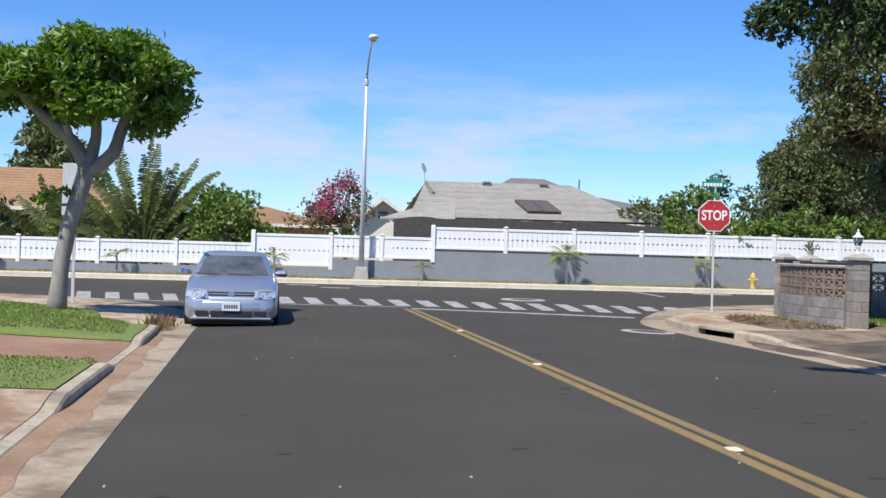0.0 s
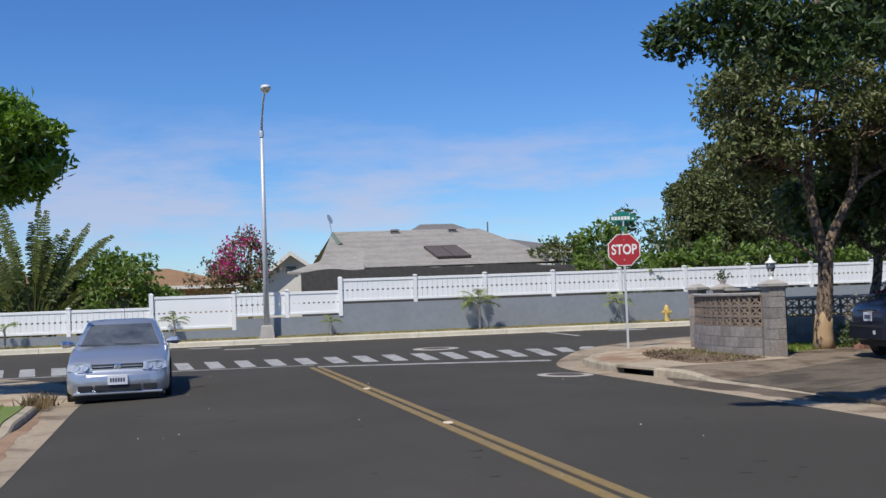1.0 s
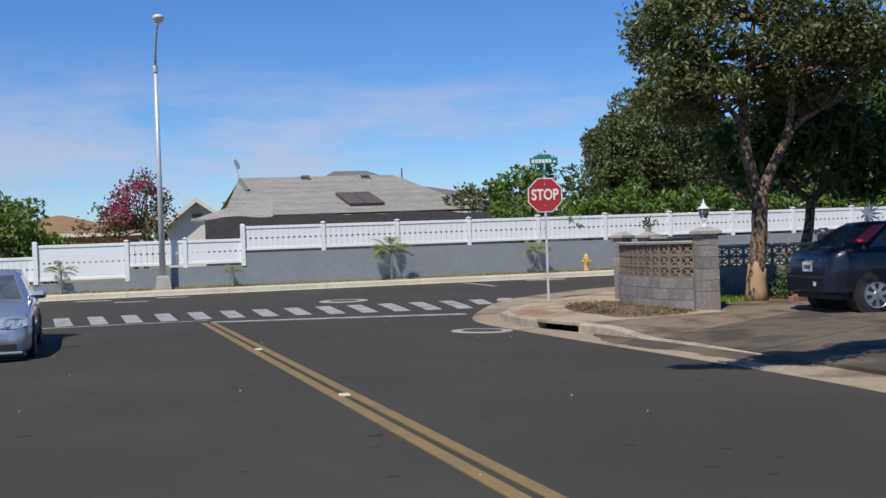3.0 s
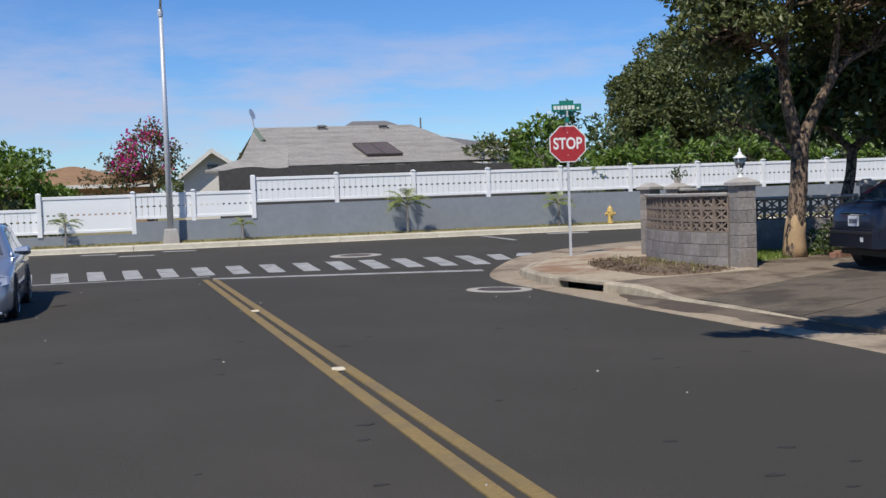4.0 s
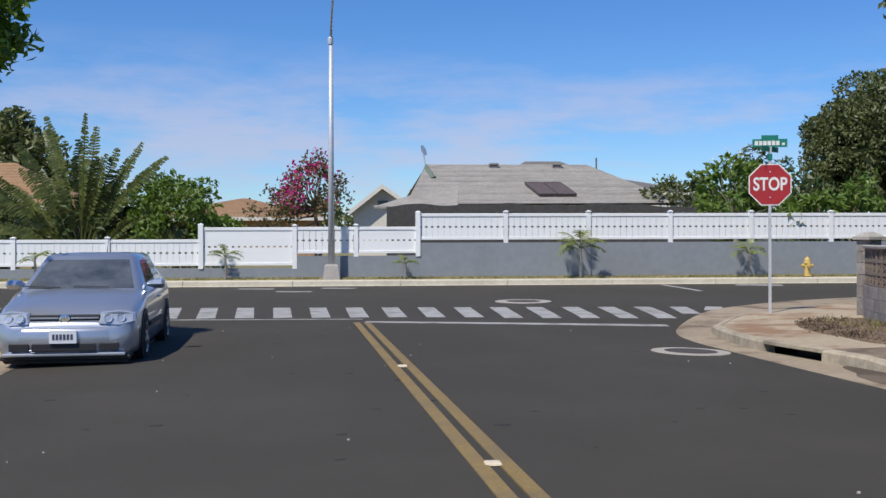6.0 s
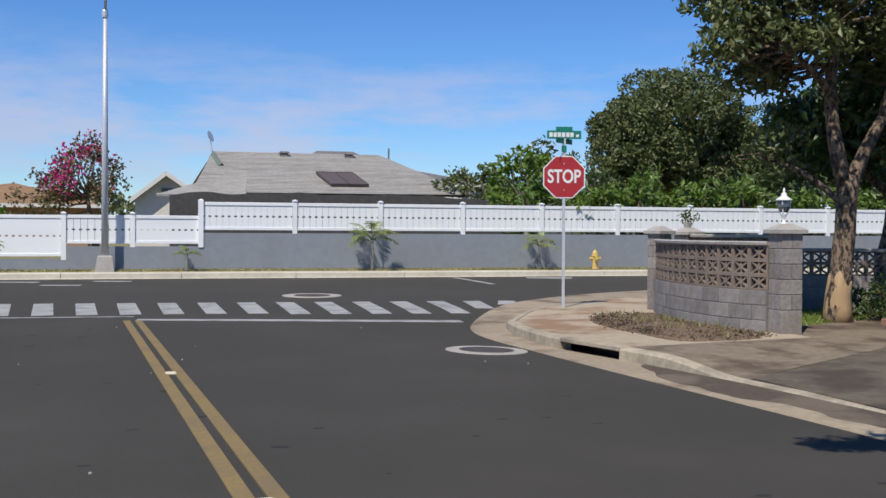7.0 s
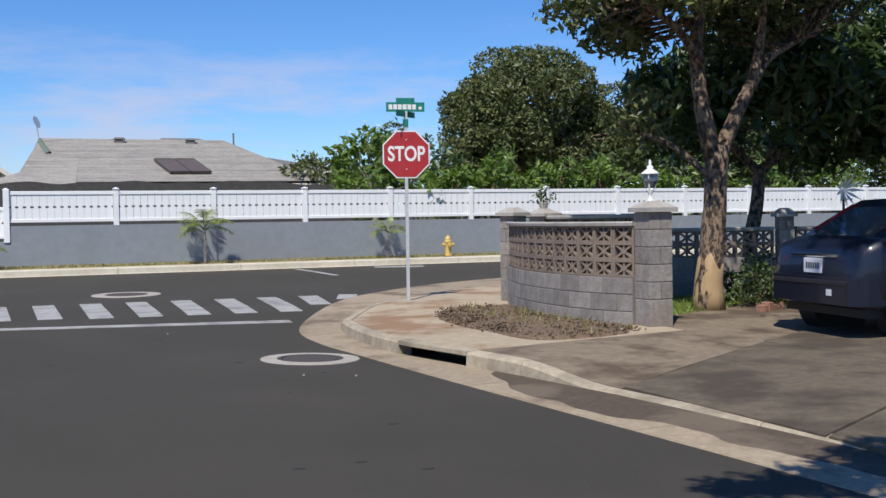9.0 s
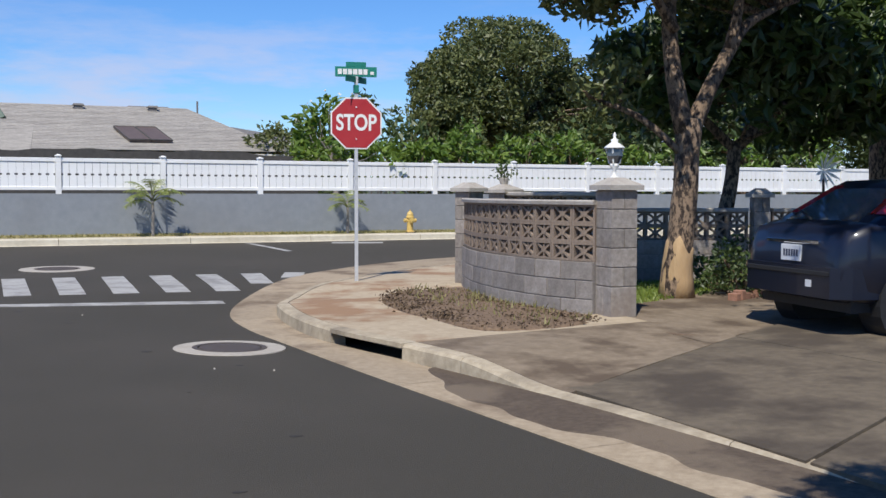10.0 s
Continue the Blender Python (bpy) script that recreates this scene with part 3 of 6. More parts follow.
structure("yards", g, M_DRYGRASS, "dry yards behind the white fence", "ground")

# white vinyl fence on the wall
PICKET = {}


def picket_geo(h, waist, w=0.168):
    """A board as high as the bay, notched on both edges half-way up."""
    g, k = Geo(), w / 2
    n = k - 0.036
    out = [(-k, 0), (k, 0), (k, waist - 0.022), (n, waist - 0.022), (n, waist + 0.022), (k, waist + 0.022), (k, h), (-k, h), (-k, waist + 0.022), (-n, waist + 0.022), (-n, waist - 0.022), (-k, waist - 0.022)]
    return g.loft([[(x, y, z) for x, z in out] for y in (-0.011, 0.011)])


def picket_mesh(h, waist):
    k = round(h, 3)
    if k not in PICKET:
        PICKET[k] = picket_geo(h, waist).mesh("picket", M_VINYL)
    return PICKET[k]


post_cap = Geo().loft([[(-0.075, -0.075, 0), (0.075, -0.075, 0), (0.075, 0.075, 0), (-0.075, 0.075, 0)],
                       [(-0.075, -0.075, 0.02), (0.075, -0.075, 0.02), (0.075, 0.075, 0.02), (-0.075, 0.075, 0.02)],
                       [(-0.01, -0.01, 0.05), (0.01, -0.01, 0.05), (0.01, 0.01, 0.05), (-0.01, 0.01, 0.05)]]).mesh("post_cap", M_VINYL)


fence = tagged(new("vinyl_fence"), "white vinyl picket fence standing on the grey wall", "fence")
rest = Geo()


def fence_panel(x0, x1, z0, z1, near, post_low):
    """One bay: two rails, a row of notched boards and the post at its right end."""
    y, w, h = WALL_Y + 0.05, x1 - x0, z1 - z0
    part("rail", Geo().box(x0 + 0.06, x1 - 0.06, y - 0.03, y + 0.03, z0 + 0.035, z0 + 0.115, 0.006), M_VINYL, fence)
    part("rail", Geo().box(x0 + 0.06, x1 - 0.06, y - 0.032, y + 0.032, z1 - 0.11, z1 - 0.02, 0.006), M_VINYL, fence)
    n = max(round((w - 0.14) / 0.172), 1)
    h, waist = h - 0.225, h * 0.5 - 0.115
    for i in range(n):
        c = x0 + 0.07 + (i + 0.5) * (w - 0.14) / n
        if near:
            o = part("picket", picket_mesh(h, waist), M_VINYL, fence)
            o.location = (c, y, z0 + 0.115)
        else:
            rest.add(*(lambda q: ([(x + c, yy + y, z + z0 + 0.115) for x, yy, z in q.v], q.f))(picket_geo(h, waist)))
    p = part("post", Geo().box(x1 - 0.063, x1 + 0.063, y - 0.055, y + 0.063, post_low, z1 + 0.02), M_VINYL, fence)
    c = part("cap", post_cap, M_VINYL, p)
    c.location = (x1, y, z1 + 0.02)


bays = [(-0.65 - 2.6 * (k + 1), -0.65 - 2.6 * k, 0.65, 1.46) for k in range(12)]
bays += [(-0.65, 2.0, 0.65, 1.80), (2.0, 3.75, 0.99, 1.81), (3.75, 5.54, 0.99, 1.81), (5.54, 8.1, 1.37, 2.19)]
bays += [(8.1 + 2.44 * k, 8.1 + 2.44 * (k + 1), 1.37, 2.19) for k in range(18)]
for a0, b0, c0, d0 in bays:
    fence_panel(a0, b0, c0, d0, -8.5 < a0 < 27, c0 - 0.06)
tagged(part("far_boarding", rest, M_VINYL, fence), kind="stuff")
for x, z0, z1 in ((-0.65, 0.6, 1.85), (5.54, 0.93, 2.20)):
    p = part("post", Geo().box(x - 0.068, x + 0.068, WALL_Y - 0.03, WALL_Y + 0.118, z0, z1), M_VINYL, fence)
    c = part("cap", post_cap, M_VINYL, p)
    c.location = (x, WALL_Y + 0.05, z1)


# ---- road markings ----
def strip_on_road(pts, w, lift=0.006, step=0.6):
    P = spline(pts, max(int(np.linalg.norm(np.array(pts[-1]) - np.array(pts[0])) / step), 2))
    d = np.gradient(P, axis=0)
    d /= np.linalg.norm(d, axis=1)[:, None]
    rows = []
    for (x, y), (dx, dy) in zip(P, d):
        a, b = (x - dy * w / 2, y + dx * w / 2), (x + dy * w / 2, y - dx * w / 2)
        rows.append([(*a, road_z(*a) - 0.01), (*a, road_z(*a) + lift), (*b, road_z(*b) + lift), (*b, road_z(*b) - 0.01)])
    return Geo().loft(rows)


mid_x = lambda y: 5.53 - 0.0665 * y
centre = tagged(new("centre_line"), "double yellow centre line, worn and dirty", "road marking", "", "structure")
for off in (-0.088, 0.088):
    part("line", strip_on_road([(mid_x(y) + off, y) for y in (-30, 0, 10, 18, 24.75)], 0.105), M_PAINT_Y, centre)
stop_line = tagged(new("stop_line"), "white painted stop line across the lane", "road marking", "", "structure")
part("line", strip_on_road([(3.95, 24.9), (6.5, 24.62), (9.05, 24.4)], 0.26), M_PAINT_W, stop_line)
part("line", strip_on_road([(-3.5, 26.1), (0.4, 25.9), (3.9, 25.55)], 0.09), M_PAINT_W, stop_line)
cross = tagged(new("crosswalk"), "white ladder crosswalk stripes across the street mouth", "road marking", "", "structure")
for i in range(-7, 15):
    x0 = 1.09 + 0.69 * i
    x1 = 0.79 + 0.735 * i
    y0 = 26.15 - 0.055 * (x0 - 1) - (0.15 if x0 > 6 else 0)
    y1 = 28.85 - 0.075 * (x1 - 1)
    if x0 > 9.6:
        y0 += (x0 - 9.4) * 1.25
    if y1 - y0 > 0.3:
        part("stripe", strip_on_road([(x0, y0), (x1, y1)], 0.34), M_PAINT_W, cross)
for x0, y0, x1, y1, w in ((0.65, 35.4, 1.6, 35.25, 0.30), (1.75, 34.1, 2.63, 33.95, 0.30), (2.85, 35.55, 3.75, 35.35, 0.30), (12.3, 36.2, 12.45, 33.2, 0.14), (14.3, 35.9, 15.5, 35.5, 0.55)):
    mk = tagged(new("road_patch"), "pale worn patch painted on the asphalt", "road marking", "", "structure")
    part("patch", strip_on_road([(x0, y0), (x1, y1)], w), M_PAINT_W, mk)
for y in (7.5, 13.05, 18.3, -1, -7):
    c = thing("road_marker", (mid_x(y), y, road_z(mid_x(y), y)), "low square ceramic marker between the yellow lines", "road marker", "centre line markers")
    part("button", Geo().loft([[(-s, -s, z), (s, -s, z), (s, s, z), (-s, s, z)] for s, z in ((0.055, 0), (0.05, 0.012), (0.035, 0.018))]), M_MARKER, c)


def manhole(x, y, r_out, r_lid):
    z = road_z(x, y)
    m = thing("manhole", (x, y, z - 0.018), "iron manhole cover in a pale concrete collar", "manhole", "manholes")
    part("collar", Geo().lathe([(r_out + 0.01, 0), (r_out, 0.026), (r_lid + 0.05, 0.028), (r_lid + 0.02, 0.0)], 36), M_COLLAR, m)
    part("ring", Geo().lathe([(r_lid + 0.05, 0), (r_lid + 0.05, 0.031), (r_lid, 0.031), (r_lid - 0.005, 0.01)], 36), M_IRON, m)
    part("cover", Geo().lathe([(r_lid - 0.012, 0), (r_lid - 0.014, 0.030), (0.02, 0.032)], 36), M_IRON, m)
    # the cover lies in the slope of the road
    gx, gy = road_z(x + 0.3, y) - road_z(x - 0.3, y), road_z(x, y + 0.3) - road_z(x, y - 0.3)
    m.rotation_euler = (math.atan2(gy, 0.6), -math.atan2(gx, 0.6), 0)


manhole(8.23, 20.5, 0.52, 0.30)
manhole(7.45, 30.1, 0.62, 0.33)


# ---- block wall round the corner yard ----
def block_mesh(w, h, d, m=0.004):
    return Geo().box(-w / 2 + m, w / 2 - m, -d / 2, d / 2, m, h - m, 0.005).mesh("block", M_CMU)


def breeze_mesh(w=0.30, h=0.20, d=0.10):
    """Screen block: a frame with crossed ribs and an upright, open between."""
    g, t = Geo(), 0.026
    g.box(-w / 2, w / 2, -d / 2, d / 2, 0, t)
    g.box(-w / 2, w / 2, -d / 2, d / 2, h - t, h)
    g.box(-w / 2, -w / 2 + t, -d / 2, d / 2, t, h - t)
    g.box(w / 2 - t, w / 2, -d / 2, d / 2, t, h - t)
    for s in (-1, 1):
        for k in (-1, 1):
            p, q = Vector((0, 0, h / 2)), Vector((s * (w / 2 - t * 0.6), 0, h / 2 + k * (h / 2 - t * 0.6)))
            n = Vector((-(q - p).z, 0, (q - p).x)).normalized() * 0.013
            e = Vector((0, d * 0.42, 0))
            g.loft([[p - n - e, p + n - e, p + n + e, p - n + e], [q - n - e, q + n - e, q + n + e, q - n + e]])
    g.box(-0.013, 0.013, -d * 0.4, d * 0.4, t, h - t)
    g.loft([[(0.04 * math.cos(a), y, h / 2 + 0.034 * math.sin(a)) for a in np.linspace(0, 2 * math.pi, 6, endpoint=False)] for y in (-d * 0.45, d * 0.45)])
    return g.mesh("screen_block", M_BREEZE)


BLOCK, HALF, BREEZE = block_mesh(0.40, 0.20, 0.17), block_mesh(0.195, 0.20, 0.17), breeze_mesh()


def wall_run(pts, base, courses, rows, name, label):
    """A block wall along a curve: solid courses below, screen blocks above, a coping on top."""
    w = tagged(new(name), label, "wall", "", "structure")
    P = spline(pts, 400) if len(pts) > 2 else np.linspace(pts[0], pts[-1], 400)
    s = np.r_[0, np.cumsum(np.linalg.norm(np.diff(P, axis=0), axis=1))]
    L = s[-1]

    def at(d):
        x, y = np.interp(d, s, P[:, 0]), np.interp(d, s, P[:, 1])
        x2, y2 = np.interp(min(d + 0.1, L), s, P[:, 0]), np.interp(min(d + 0.1, L), s, P[:, 1])
        x1, y1 = np.interp(max(d - 0.1, 0), s, P[:, 0]), np.interp(max(d - 0.1, 0), s, P[:, 1])
        return x, y, math.degrees(math.atan2(y2 - y1, x2 - x1))

    for c in range(courses):
        n = max(int(round(L / 0.40)), 1)
        step = L / n
        for i in range(n + (c % 2)):
            d = (i + 0.5) * step - (step / 2 if c % 2 else 0)
            me = BLOCK
            if c % 2 and i in (0, n):
                d, me = (step / 4 if i == 0 else L - step / 4), HALF
            x, y, a = at(d)
            o = part("block", me, M_CMU, w)
            o.matrix_basis = pose(x, y, base + 0.20 * c, 0, 0, a) @ Matrix.Diagonal((step / 0.40, 1, 1, 1))
    top = base + 0.20 * courses
    n = max(int(round(L / 0.30)), 1)
    for r in range(rows):
        for i in range(n):
            x, y, a = at((i + 0.5) * L / n)
            o = part("screen_block", BREEZE, M_BREEZE, w)
            o.matrix_basis = pose(x, y, top + 0.20 * r, 0, 0, a) @ Matrix.Diagonal((L / n / 0.30, 1, 1, 1))
    top += 0.20 * rows
    rings, core = [], []
    for d in np.linspace(0, L, 24):
        x, y, a = at(d)
        nx_, ny_ = -math.sin(radians(a)), math.cos(radians(a))
        rings.append([(x + nx_ * k, y + ny_ * k, top + z) for k, z in ((-0.085, 0), (-0.09, 0.035), (-0.07, 0.05), (0.07, 0.05), (0.09, 0.035), (0.085, 0))])
        core.append([(x + nx_ * k, y + ny_ * k, z) for k, z in ((-0.078, base - 0.1), (-0.078, base + 0.2 * courses - 0.004), (0.078, base + 0.2 * courses - 0.004), (0.078, base - 0.1))])
    part("coping", Geo().loft(rings), M_CAP, w)
    part("mortar_core", Geo().loft(core), M_MORTAR, w)
    return w


def pillar(x, y, base, courses, turn, label, size=0.40):
    """A square block pillar with a pyramid cap."""
    p = thing("block_pillar", (x, y, base), label, "pillar", "block pillars", turn)
    for c in range(courses):
        for k in (-1, 1):
            g = Geo()
            if c == 0:
                g.box(-size / 2, size / 2, min(0.004 * k, k * size / 2), max(0.004 * k, k * size / 2), -0.12, 0.196, 0.005)
            elif c % 2:
                g.box(min(0.004 * k, k * size / 2), max(0.004 * k, k * size / 2), -size / 2, size / 2, 0.2 * c + 0.004, 0.2 * c + 0.196, 0.005)
            else:
                g.box(-size / 2, size / 2, min(0.004 * k, k * size / 2), max(0.004 * k, k * size / 2), 0.2 * c + 0.004, 0.2 * c + 0.196, 0.005)
            part("block", g, M_CMU, p)
    h = 0.2 * courses
    part("core", Geo().box(-size / 2 + 0.012, size / 2 - 0.012, -size / 2 + 0.012, size / 2 - 0.012, -0.1, h), M_MORTAR, p)
    e = size / 2 + 0.05
    part("cap", Geo().loft([[(-q, -q, z), (q, -q, z), (q, q, z), (-q, q, z)] for q, z in ((e, h), (e, h + 0.05), (e - 0.02, h + 0.06), (0.06, h + 0.13))]), M_CAP, p)
    return p


wall_run([(12.06, 20.17), (11.96, 20.4), (11.83, 20.9), (11.80, 21.7), (11.93, 22.7), (12.25, 23.7), (12.42, 24.12)], 0.035, 3, 3, "block_wall", "curved grey block wall with brown screen blocks above")
pillar(12.19, 20.02, 0.19, 6, 0, "grey concrete block gate pillar carrying a lantern", 0.31)
pillar(12.55, 24.35, 0.175, 6, 20, "grey concrete block pillar ending the curved wall", 0.28)
pillar(13.75, 25.6, 0.16, 6, 20, "grey concrete block pillar at the yard corner", 0.34)
wall_run([(13.75, 25.4), (13.95, 24.3), (14.2, 23.45)], 0.12, 4, 2, "block_wall", "grey block yard wall with screen blocks")
wall_run([(14.2, 23.4), (16.05, 22.6)], 0.10, 3, 2, "block_wall", "block yard wall with pale screen blocks")
pillar(16.2, 22.52, 0.10, 6, -23, "grey concrete block pillar in the yard wall", 0.22)
wall_run([(16.35, 22.45), (21.5, 20.2)], 0.10, 3, 2, "block_wall", "block yard wall behind the parked car")

# lantern on the gate pillar
lan = thing("lantern", (12.2, 20.08, 1.505), "white weathered lantern on the gate pillar", "lantern")
part("base", Geo().lathe([(0.055, 0), (0.055, 0.02), (0.022, 0.04), (0.018, 0.09), (0.045, 0.13), (0.05, 0.16)], 12), M_LANTERN, lan, smooth=True)
part("glass", Geo().lathe([(0.05, 0.162), (0.088, 0.24), (0.085, 0.31), (0.08, 0.32)], 8), M_CARGLASS, lan, "clouded glass")
for k in range(4):
    a = math.pi / 4 + k * math.pi / 2
    part("bar", Geo().rod((0.053 * math.cos(a), 0.053 * math.sin(a), 0.16), (0.092 * math.cos(a), 0.092 * math.sin(a), 0.32), 0.009, n=5), M_LANTERN, lan)
part("roof", Geo().lathe([(0.112, 0.32), (0.105, 0.335), (0.055, 0.37), (0.035, 0.385), (0.04, 0.41), (0.012, 0.43), (0.018, 0.46), (0.004, 0.49)], 12), M_LANTERN, lan, smooth=True)

# ---- stop sign with street name blades ----
sg = thing("stop_sign", (11.34, 25.72, 0.03), "red octagonal stop sign with green street name blades", "stop sign", turn=-12)
part("post", Geo().box(-0.025, 0.025, -0.016, 0.016, -0.1, 2.98, 0.003), M_GALV, sg)


def octagon(r, y0, y1):
    c = r / math.cos(math.pi / 8)
    return Geo().loft([[(c * math.cos(math.pi / 8 + k * math.pi / 4), y, 2.355 + c * math.sin(math.pi / 8 + k * math.pi / 4)) for k in range(8)] for y in (y0, y1)])


part("plate", octagon(0.381, -0.021, -0.018), M_SIGNWHITE, sg, "white border")
part("face", octagon(0.360, -0.0245, -0.022), M_SIGNRED, sg, "faded red face")
txt = bpy.data.curves.new("word", "FONT")
txt.body, txt.size, txt.align_x, txt.align_y, txt.extrude = "STOP", 0.36, "CENTER", "CENTER", 0.001
txt.offset = 0.008
tmp = new("word", txt)
bpy.context.view_layer.update()
me = bpy.data.meshes.new_from_object(tmp.evaluated_get(bpy.context.evaluated_depsgraph_get()))
bpy.data.objects.remove(tmp)
me.materials.clear()
me.materials.append(M_SIGNWHITE)
word = part("word", me, M_SIGNWHITE, sg, "white letters reading STOP")
word.matrix_basis = pose(0, -0.027, 2.355, 90, 0, 0) @ Matrix.Diagonal((0.70, 0.92, 1, 1))
for z in (2.12, 2.59):
    part("bolt", Geo().lathe([(0.012, 0), (0.012, 0.006), (0.006, 0.009)], 8).move(pose(0, -0.0245, z, 90, 0, 0)), M_GALV, sg)
part("bracket", Geo().box(-0.04, 0.04, -0.03, 0.03, 2.80, 2.92, 0.006), M_SIGNGREEN, sg, "green bracket")
blade = part("blade", Geo().box(-0.31, 0.31, -0.006, 0.006, 3.04, 3.19, 0.003), M_SIGNGREEN, sg, "green blade with pale lettering")
part("holder", Geo().box(-0.03, 0.03, -0.012, 0.012, 2.95, 3.05, 0.003), M_GALV, sg)
part("upper_plate", Geo().box(-0.15, 0.15, -0.006, 0.006, 3.19, 3.26, 0.003), M_SIGNGREEN, sg)
for k, (x0, x1) in enumerate(((-0.27, -0.21), (-0.195, -0.135), (-0.12, -0.06), (-0.045, 0.02), (0.035, 0.095), (0.11, 0.17), (0.215, 0.265))):
    part("bar", Geo().box(x0, x1, -0.0095, -0.0065, 3.075, 3.155 if k < 6 else 3.12), M_SIGNWHITE, blade, "pale bar")
cross_blade = part("cross_blade", Geo().box(-0.006, 0.006, -0.30, 0.30, 2.955, 3.05, 0.003).move(pose(0, 0, 0, 0, 0, -38)), M_SIGNGREEN, sg)

# sign seen from behind beside the street tree
bs = thing("sign_post", (-3.32, 23.6, 0.03), "back of a tall grey metal sign on a steel post", "sign")
part("post", Geo().box(-0.03, 0.03, -0.02, 0.02, -0.1, 2.9, 0.003), M_GALV, bs)
part("plate", Geo().box(-0.28, 0.06, 0.022, 0.028, 1.85, 2.95, 0.003), M_GALV, bs, "dull grey plate back")

# ---- street lamp ----
sl = thing("street_lamp", (3.06, 37.22, 0.22), "tall galvanised street lamp pole on a concrete base", "street lamp")
part("footing", Geo().loft([[(-q, -q, z), (q, -q, z), (q, q, z), (-q, q, z)] for q, z in ((0.26, -0.1), (0.25, 0.05), (0.19, 0.46), (0.16, 0.5))]), M_CAP, sl, "concrete footing")
part("pole", Geo().tube([(0, 0, 0.48), (0, 0, 3.5), (0.01, 0, 6.85)], [0.095, 0.078, 0.055], 14), M_GALV, sl, smooth=True)
part("collar", Geo().lathe([(0.075, 6.72), (0.08, 6.78), (0.08, 6.88), (0.07, 6.92)], 12), M_GALV, sl)
part("arm", Geo().tube([(0.01, 0, 6.85), (0.03, -0.25, 7.35), (0.08, -0.7, 7.78), (0.12, -1.3, 7.91), (0.14, -1.7, 7.92)], [0.038, 0.034, 0.03, 0.028, 0.026], 10), M_GALV, sl, smooth=True)
head = part("head", Geo().loft([[(0.14 + w * c, y, 7.94 + h * s) for c, s in ((-1, 0), (-0.7, 0.8), (0, 1), (0.7, 0.8), (1, 0), (0.6, -0.6), (-0.6, -0.6))] for y, w, h in ((-1.62, 0.05, 0.05), (-1.75, 0.15, 0.10), (-2.15, 0.17, 0.11), (-2.35, 0.10, 0.06))]), M_LANTERN, sl, "pale lamp head", True)
part("lens", Geo().lathe([(0.12, 0), (0.11, -0.05), (0.04, -0.08)], 12, (0.14, -1.98, 7.89)), M_LENS, head)
part("photocell", Geo().lathe([(0.035, 0), (0.035, 0.07), (0.02, 0.09)], 10, (0.14, -1.85, 8.03)), M_PLASTIC, head)

# ---- fire hydrant ----
hy = thing("fire_hydrant", (16.88, 37.1, 0.31), "yellow fire hydrant on the verge", "hydrant")
part("barrel", Geo().lathe([(0.13, 0), (0.13, 0.03), (0.085, 0.04), (0.082, 0.36), (0.11, 0.37), (0.11, 0.41), (0.09, 0.43), (0.085, 0.48), (0.05, 0.54), (0.02, 0.56)], 16), M_HYDRANT, hy, smooth=False)
part("top_nut", Geo().lathe([(0.022, 0.55), (0.022, 0.60)], 5), M_HYDRANT, hy)
for a, r in ((-90, 0.055), (0, 0.042), (180, 0.042)):
    part("outlet", Geo().lathe([(r, 0.06), (r, 0.13), (r + 0.012, 0.13), (r + 0.012, 0.165), (0.018, 0.17), (0.018, 0.19)], 10).move(pose(0, 0, 0.31, 0, 0, a) @ pose(0, 0, 0, 0, 90, 0)), M_HYDRANT, hy)
part("flange", Geo().lathe([(0.135, 0.0), (0.135, -0.06)], 12), M_IRON, hy)


